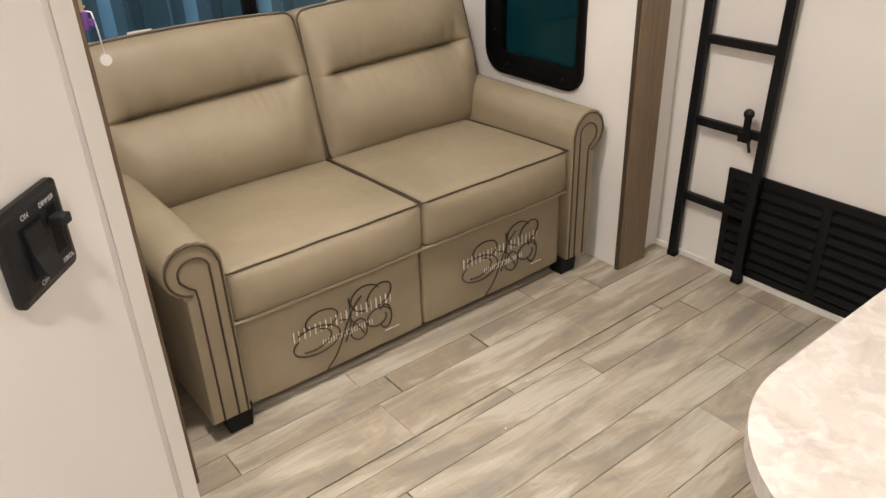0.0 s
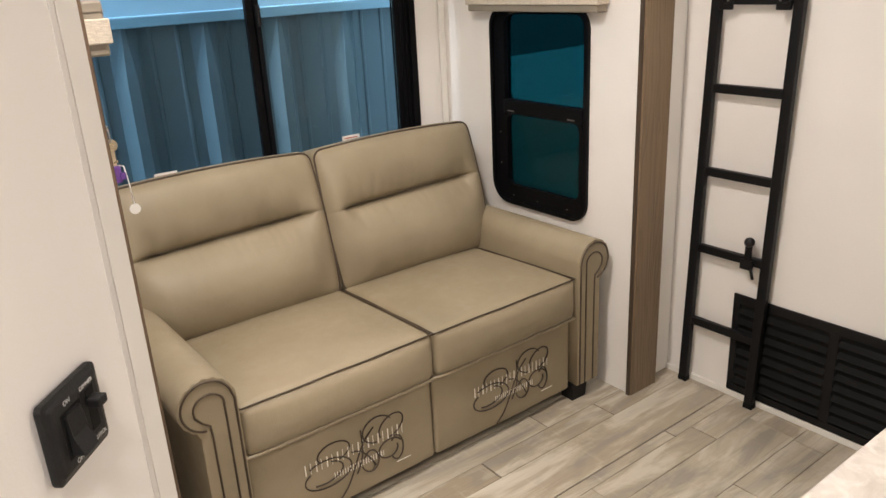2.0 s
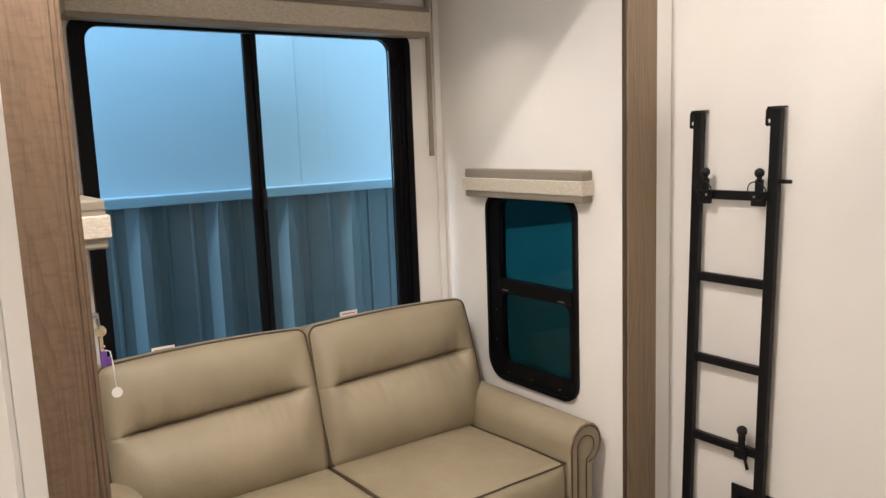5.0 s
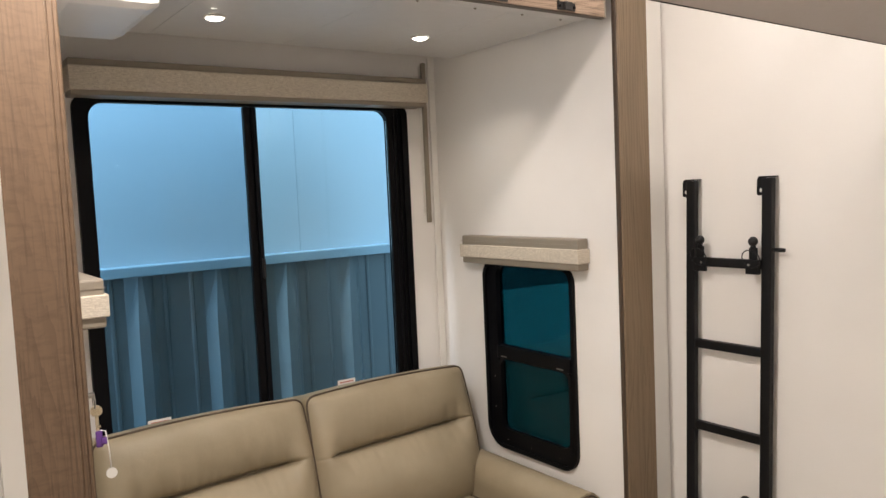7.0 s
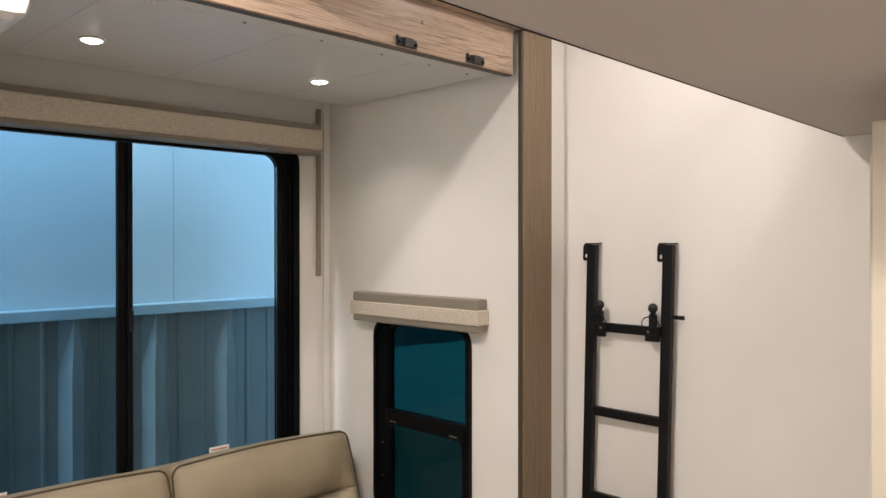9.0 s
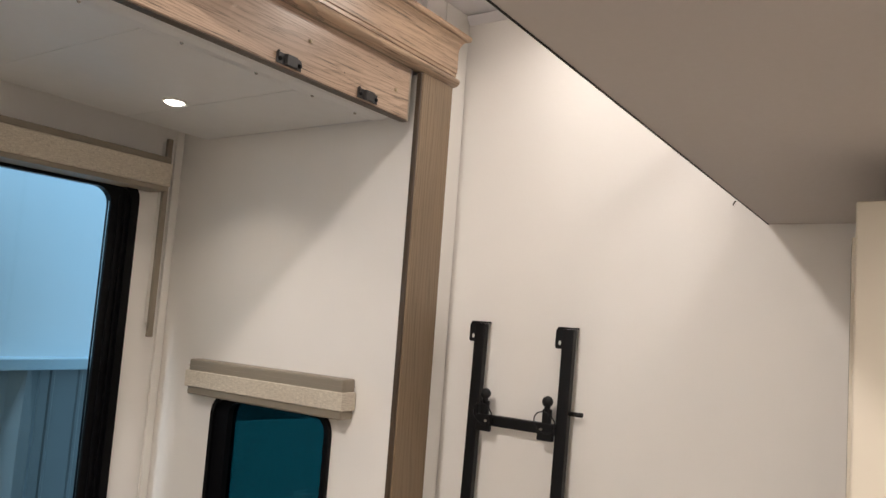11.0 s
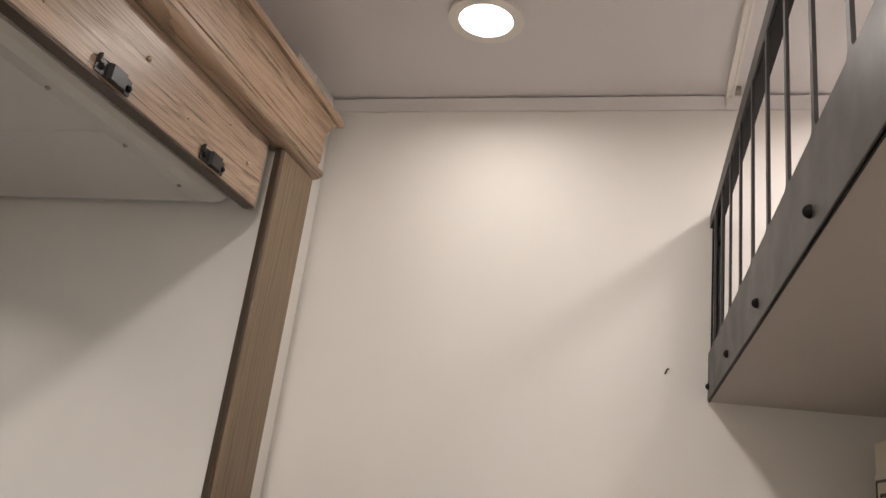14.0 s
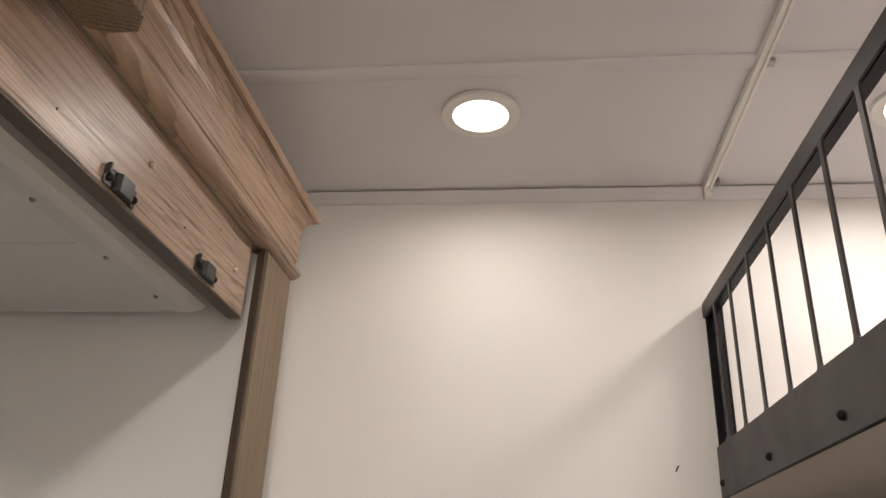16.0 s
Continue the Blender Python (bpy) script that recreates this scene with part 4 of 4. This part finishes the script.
# ---- wardrobe under the loft ----
robe = thing("wardrobe", (-0.40, -1.30, 0.0), "cream wardrobe with a dark-grooved door under the loft", "wardrobe")
part("body", boxes((-0.62, -0.122, -1.62, -1.042, 0.0, 1.788), bevel=0.003), CABINET, robe)
door = part("door", boxes((-0.605, -0.138, -1.042, -1.036, 0.08, 1.738), bevel=0.0015), CABINET, robe)
for inset, w in ((0.010, 0.004), (0.030, 0.005)):
    o = round_rect(-0.605 + inset, -0.138 - inset, 0.08 + inset, 1.738 - inset, (0.002,) * 4, 1)
    i = round_rect(-0.605 + inset + w, -0.138 - inset - w, 0.08 + inset + w, 1.738 - inset - w, (0.002,) * 4, 1)
    part("groove_line", ring(bmesh.new(), o, i, "y", -1.0364, -1.0346), GROOVE, door, "dark groove line")
pts = [(-0.19, -1.036, 1.255), (-0.19, -1.016, 1.250), (-0.19, -1.006, 1.232), (-0.19, -1.004, 1.16), (-0.19, -1.006, 1.088), (-0.19, -1.016, 1.070), (-0.19, -1.036, 1.065)]
part("handle", tube(bmesh.new(), pts, 0.005, 8), BLACK, door, "black bow handle", smooth=True)

# ---- dimmer switch on the slanted wall ----
dim_c = Vector((-2.1000, -0.9295, 1.144))
turn = Matrix((UA, Vector((0, 0, 1)), UB)).transposed().to_4x4()
place = Matrix.Translation(dim_c - (dim_c - CORNER).dot(UB) * UB + 0.0005 * UB) @ turn
switch = thing("dimmer_switch", dim_c, "black plastic wall dimmer switch with a rocker and slider", "switch")


def local(name, bm, material, parent, label="", smooth=False):
    bm.transform(place @ Matrix.Diagonal((1.10, 1.10, 0.66, 1.0)))
    return part(name, bm, material, parent, label, smooth)


bm = bmesh.new()
soft_box(bm, (0.066, 0.061, 0.016), 0.005, (4, 4, 1), lambda p: Vector((p.x * (1 - 0.10 * (p.z > 0.004)), p.y * (1 - 0.10 * (p.z > 0.004)), p.z + 0.008)))
housing = local("housing", bm, PLASTIC, switch)
local("recess", boxes((-0.020, 0.004, -0.017, 0.017, 0.0155, 0.0166), (0.011, 0.021, -0.014, 0.018, 0.0155, 0.0166), bevel=0.0004), RUBBER, housing)
bm = bmesh.new()
prism(bm, [(-0.015, 0.0166), (-0.015, 0.032), (-0.002, 0.0215), (0.015, 0.0195), (0.015, 0.0166)], "x", -0.017, 0.001, 0.0012)
local("rocker", bm, PLASTIC, switch, "black rocker")
local("slider", boxes((0.0090, 0.0200, 0.005, 0.012, 0.0166, 0.033), bevel=0.0015), PLASTIC, switch, "black slider knob")


def lettering(text, u, v, size, parent):
    cu = bpy.data.curves.new("lettering", "FONT")
    cu.body, cu.size, cu.align_x, cu.extrude = text, size, "CENTER", 0.0001
    tmp = bpy.data.objects.new("lettering", cu)
    me = bpy.data.meshes.new_from_object(tmp)
    bpy.data.objects.remove(tmp)
    bm = bmesh.new()
    bm.from_mesh(me)
    bpy.data.meshes.remove(me)
    bm.transform(Matrix.Translation((u, v, 0.0163)))
    local("lettering", bm, LETTER, parent, "small white lettering")


lettering("ON", -0.010, 0.0205, 0.0050, housing)
lettering("OFF", -0.009, -0.0235, 0.0050, housing)
lettering("DIMMER", 0.0140, 0.0200, 0.0046, housing)
lettering("CONTROL", 0.0150, -0.0225, 0.0046, housing)

# ---- keys and tag by the end wall of the slide-out ----
keys = thing("key_bunch", (-1.785, 0.16, 1.18), "keys and purple tag hanging on the slide-out wall", "keys")
part("hook", boxes((-1.8175, -1.781, 0.152, 0.168, 1.172, 1.182), bevel=0.002), SCREW, keys)
part("ring", tube(bmesh.new(), [(-1.783, 0.160 + 0.012 * math.cos(a), 1.162 + 0.014 * math.sin(a)) for a in [i * math.pi / 8 for i in range(16)]], 0.0016, 6, True), SCREW, keys, smooth=True)
bm = boxes((-1.7835, -1.7765, 0.159, 0.1612, 1.096, 1.132), (-1.7765, -1.773, 0.159, 0.1612, 1.104, 1.109), bevel=0.0006)
rod(bm, (-1.780, 0.1588, 1.141), (-1.780, 0.1614, 1.141), 0.0125, 16)
part("key", bm, BRASS, keys, "brass key")
part("tag", boxes((-1.786, -1.772, 0.153, 0.158, 1.062, 1.098), (-1.776, -1.764, 0.150, 0.1535, 1.068, 1.084), bevel=0.003), PURPLE, keys, "purple plastic tag")
part("cord", tube(bmesh.new(), [(-1.776, 0.157, 1.099), (-1.766, 0.153, 1.096), (-1.762, 0.152, 1.06), (-1.760, 0.152, 1.012)], 0.0014, 6), CORD, keys, "white cord", smooth=True)
part("disc", rod(bmesh.new(), (-1.760, 0.150, 1.002), (-1.760, 0.154, 1.002), 0.0115, 18), CLEAR, keys, "clear plastic disc", smooth=False)

# ---- hall outside the windows ----
structure("ground", boxes((-14, 12, 1.06, 16, -0.75, -0.70), (0.09, 12, -12, 1.06, -0.75, -0.70)), CONCRETE, "bare concrete hall floor outside", "ground")
hall = thing("hall_wall", (-1.0, 1.62, -0.7), "blue-grey ribbed metal wall, shade toned into the lower part, pale above", "hall wall", kind="structure")
OY = 1.52
SEAM = 0.48
bm = bmesh.new()
pitch = 0.310
start = -1.347 - 9 * pitch
sheet = [(start - 0.2, OY)]
for i in range(14):
    c = start + i * pitch
    for d in (0.100, 0.205):
        sheet += [(c + d - 0.010, OY), (c + d - 0.005, OY - 0.006), (c + d + 0.005, OY - 0.006), (c + d + 0.010, OY)]
back = [(px, OY + 0.02) for px, py in (sheet[-1], sheet[0])]
prism(bm, sheet + back, "z", -0.70, 1.303)
part("ribbed_sheet", bm, SIDING, hall)
rib = bmesh.new()
section = [(-0.056, OY + 0.001), (-0.020, OY - 0.044), (0.020, OY - 0.044), (0.056, OY + 0.001)]
low, mid = [[rib.verts.new((u, v, z)) for u, v in section] for z in (-0.70, 1.10)]
tip = [rib.verts.new((u * (0.35 if i in (1, 2) else 1.0), v if i in (0, 3) else OY - 0.030, 1.302)) for i, (u, v) in enumerate(section)]
for p, q in ((low, mid), (mid, tip)):
    for i in range(3):
        rib.faces.new((p[i], p[i + 1], q[i + 1], q[i]))
rib.faces.new(tip)
first = part("rib", rib, SIDING, hall)
for i in range(14):
    ob = first if i == 0 else new("rib", first.data)
    if i:
        ob.parent = hall
        ob.matrix_parent_inverse = first.matrix_parent_inverse.copy()
    ob.location.x = start + i * pitch
part("flashing", boxes((start - 0.2, 0.12, OY - 0.050, OY + 0.03, 1.304, 1.343), bevel=0.003), FLASH, hall, "pale flashing strip")
bm = boxes(*[(-6.0 + SEAM + i * 1.22, -6.0012 + SEAM + (i + 1) * 1.22, OY + 0.02, OY + 0.05, 1.344, 4.2) for i in range(5)])
part("upper_panel", bm, SIDING_TOP, hall, "pale smooth upper panels")
structure("neighbour_wall", prism(bmesh.new(), [(0.2, -0.7), (0.2, 1.225), (4.2, 0.60), (4.2, -0.7)], "x", 1.5, 1.62), TRAILER, "pale side of a vehicle parked outside", "backdrop")
structure("far_hall_wall", boxes((3.2, 3.3, -3, 1.45, -0.7, 4.5), (3.2, 3.3, 1.62, 7, -0.7, 4.5)), OUTGREY, "dark grey hall wall outside", "backdrop")

# ---- floor planks ----
floor_ob = bpy.data.objects["floor"]
# strips of three widths, printed side by side; the slide-out floor starts at the lip
BANDS = (0.094, 0.100, 0.152)
rows = [(-0.249, -0.207), (-0.204, -0.036)]
y, k = -0.036, 0
while y < 0.99:
    rows.append((y, min(y + BANDS[k % 3], 1.0)))
    y, k = y + BANDS[k % 3], k + 1
y, k = -0.249, 0
while y > -2.60:
    w = (0.096, 0.160, 0.101, 0.146)[k % 4]
    rows.append((y - w, y))
    y, k = y - w, k + 1
fixed = {-0.207: (-0.355, -1.006), -0.036: (-0.03, -1.318), 0.058: (-0.40, -0.914, -1.238, -1.73), 0.158: (-0.62, -1.32), -0.249: (-0.27, -0.755, -1.52),
         -0.345: (-0.085, -1.45), -0.505: (-0.098, -0.43, -1.30), -0.606: (-0.667,)}
rng = random.Random(7)
shapes = {}


def plank(x0, x1, y0, y1):
    """One plank; planks of equal size share a mesh."""
    key = (round(x1 - x0, 2), round(y1 - y0, 3))
    if key not in shapes:
        bm = bmesh.new()
        a, b = key[0] / 2 - 0.0005, key[1] / 2 - 0.0007
        lo = [bm.verts.new((sx * a, sy * b, -0.0035)) for sx, sy in ((-1, -1), (1, -1), (1, 1), (-1, 1))]
        hi = [bm.verts.new((sx * (a - 0.0006), sy * (b - 0.0006), 0.0)) for sx, sy in ((-1, -1), (1, -1), (1, 1), (-1, 1))]
        bm.faces.new(hi)
        for i in range(4):
            bm.faces.new((lo[i], lo[(i + 1) % 4], hi[(i + 1) % 4], hi[i]))
        me = bpy.data.meshes.new("plank")
        bm.to_mesh(me)
        bm.free()
        me.materials.append(VINYL)
        shapes[key] = me
    ob = new("plank", shapes[key])
    ob.location = ((x0 + x1) / 2, (y0 + y1) / 2, 0.0)
    ob.parent = floor_ob


for y0, y1 in rows:
    top = round(y1, 3)
    cuts = list(fixed.get(top, ()))
    x = min(cuts) if cuts else -rng.choice((0.15, 0.3, 0.45, 0.6, 0.75))
    if not cuts:
        cuts = [x]
    while x > -3.3:
        x -= rng.choice((0.75, 0.9, 1.2, 1.2))
        cuts.append(x)
    ends = [0.0] + sorted(cuts, reverse=True)
    for a, b in zip(ends, ends[1:]):
        plank(max(b, -3.4), a, y0, y1)
plank(-0.128, 0.0, -0.2075, -0.2035)

structure("wall_scuff", tube(bmesh.new(), [(-0.0008, -0.731, 1.904), (-0.0008, -0.727, 1.899), (-0.0008, -0.725, 1.893)], 0.0016, 6), GROOVE, "small dark scuff on the wall", "scuff")

# ---- crumbs on the floor ----
bm = bmesh.new()
for i in range(9):
    cx, cy, r = rng.uniform(-1.75, -0.9), rng.uniform(-0.55, -0.08), rng.uniform(0.0012, 0.0030)
    made = bmesh.ops.create_icosphere(bm, subdivisions=1, radius=r)["verts"]
    for v in made:
        v.co = Vector((cx + v.co.x * 1.3, cy + v.co.y, 0.6 * r + v.co.z * 0.6))
tagged(part("floor_crumbs", bm, PAPER), "small pale crumbs scattered on the plank floor", "crumbs", kind="stuff")
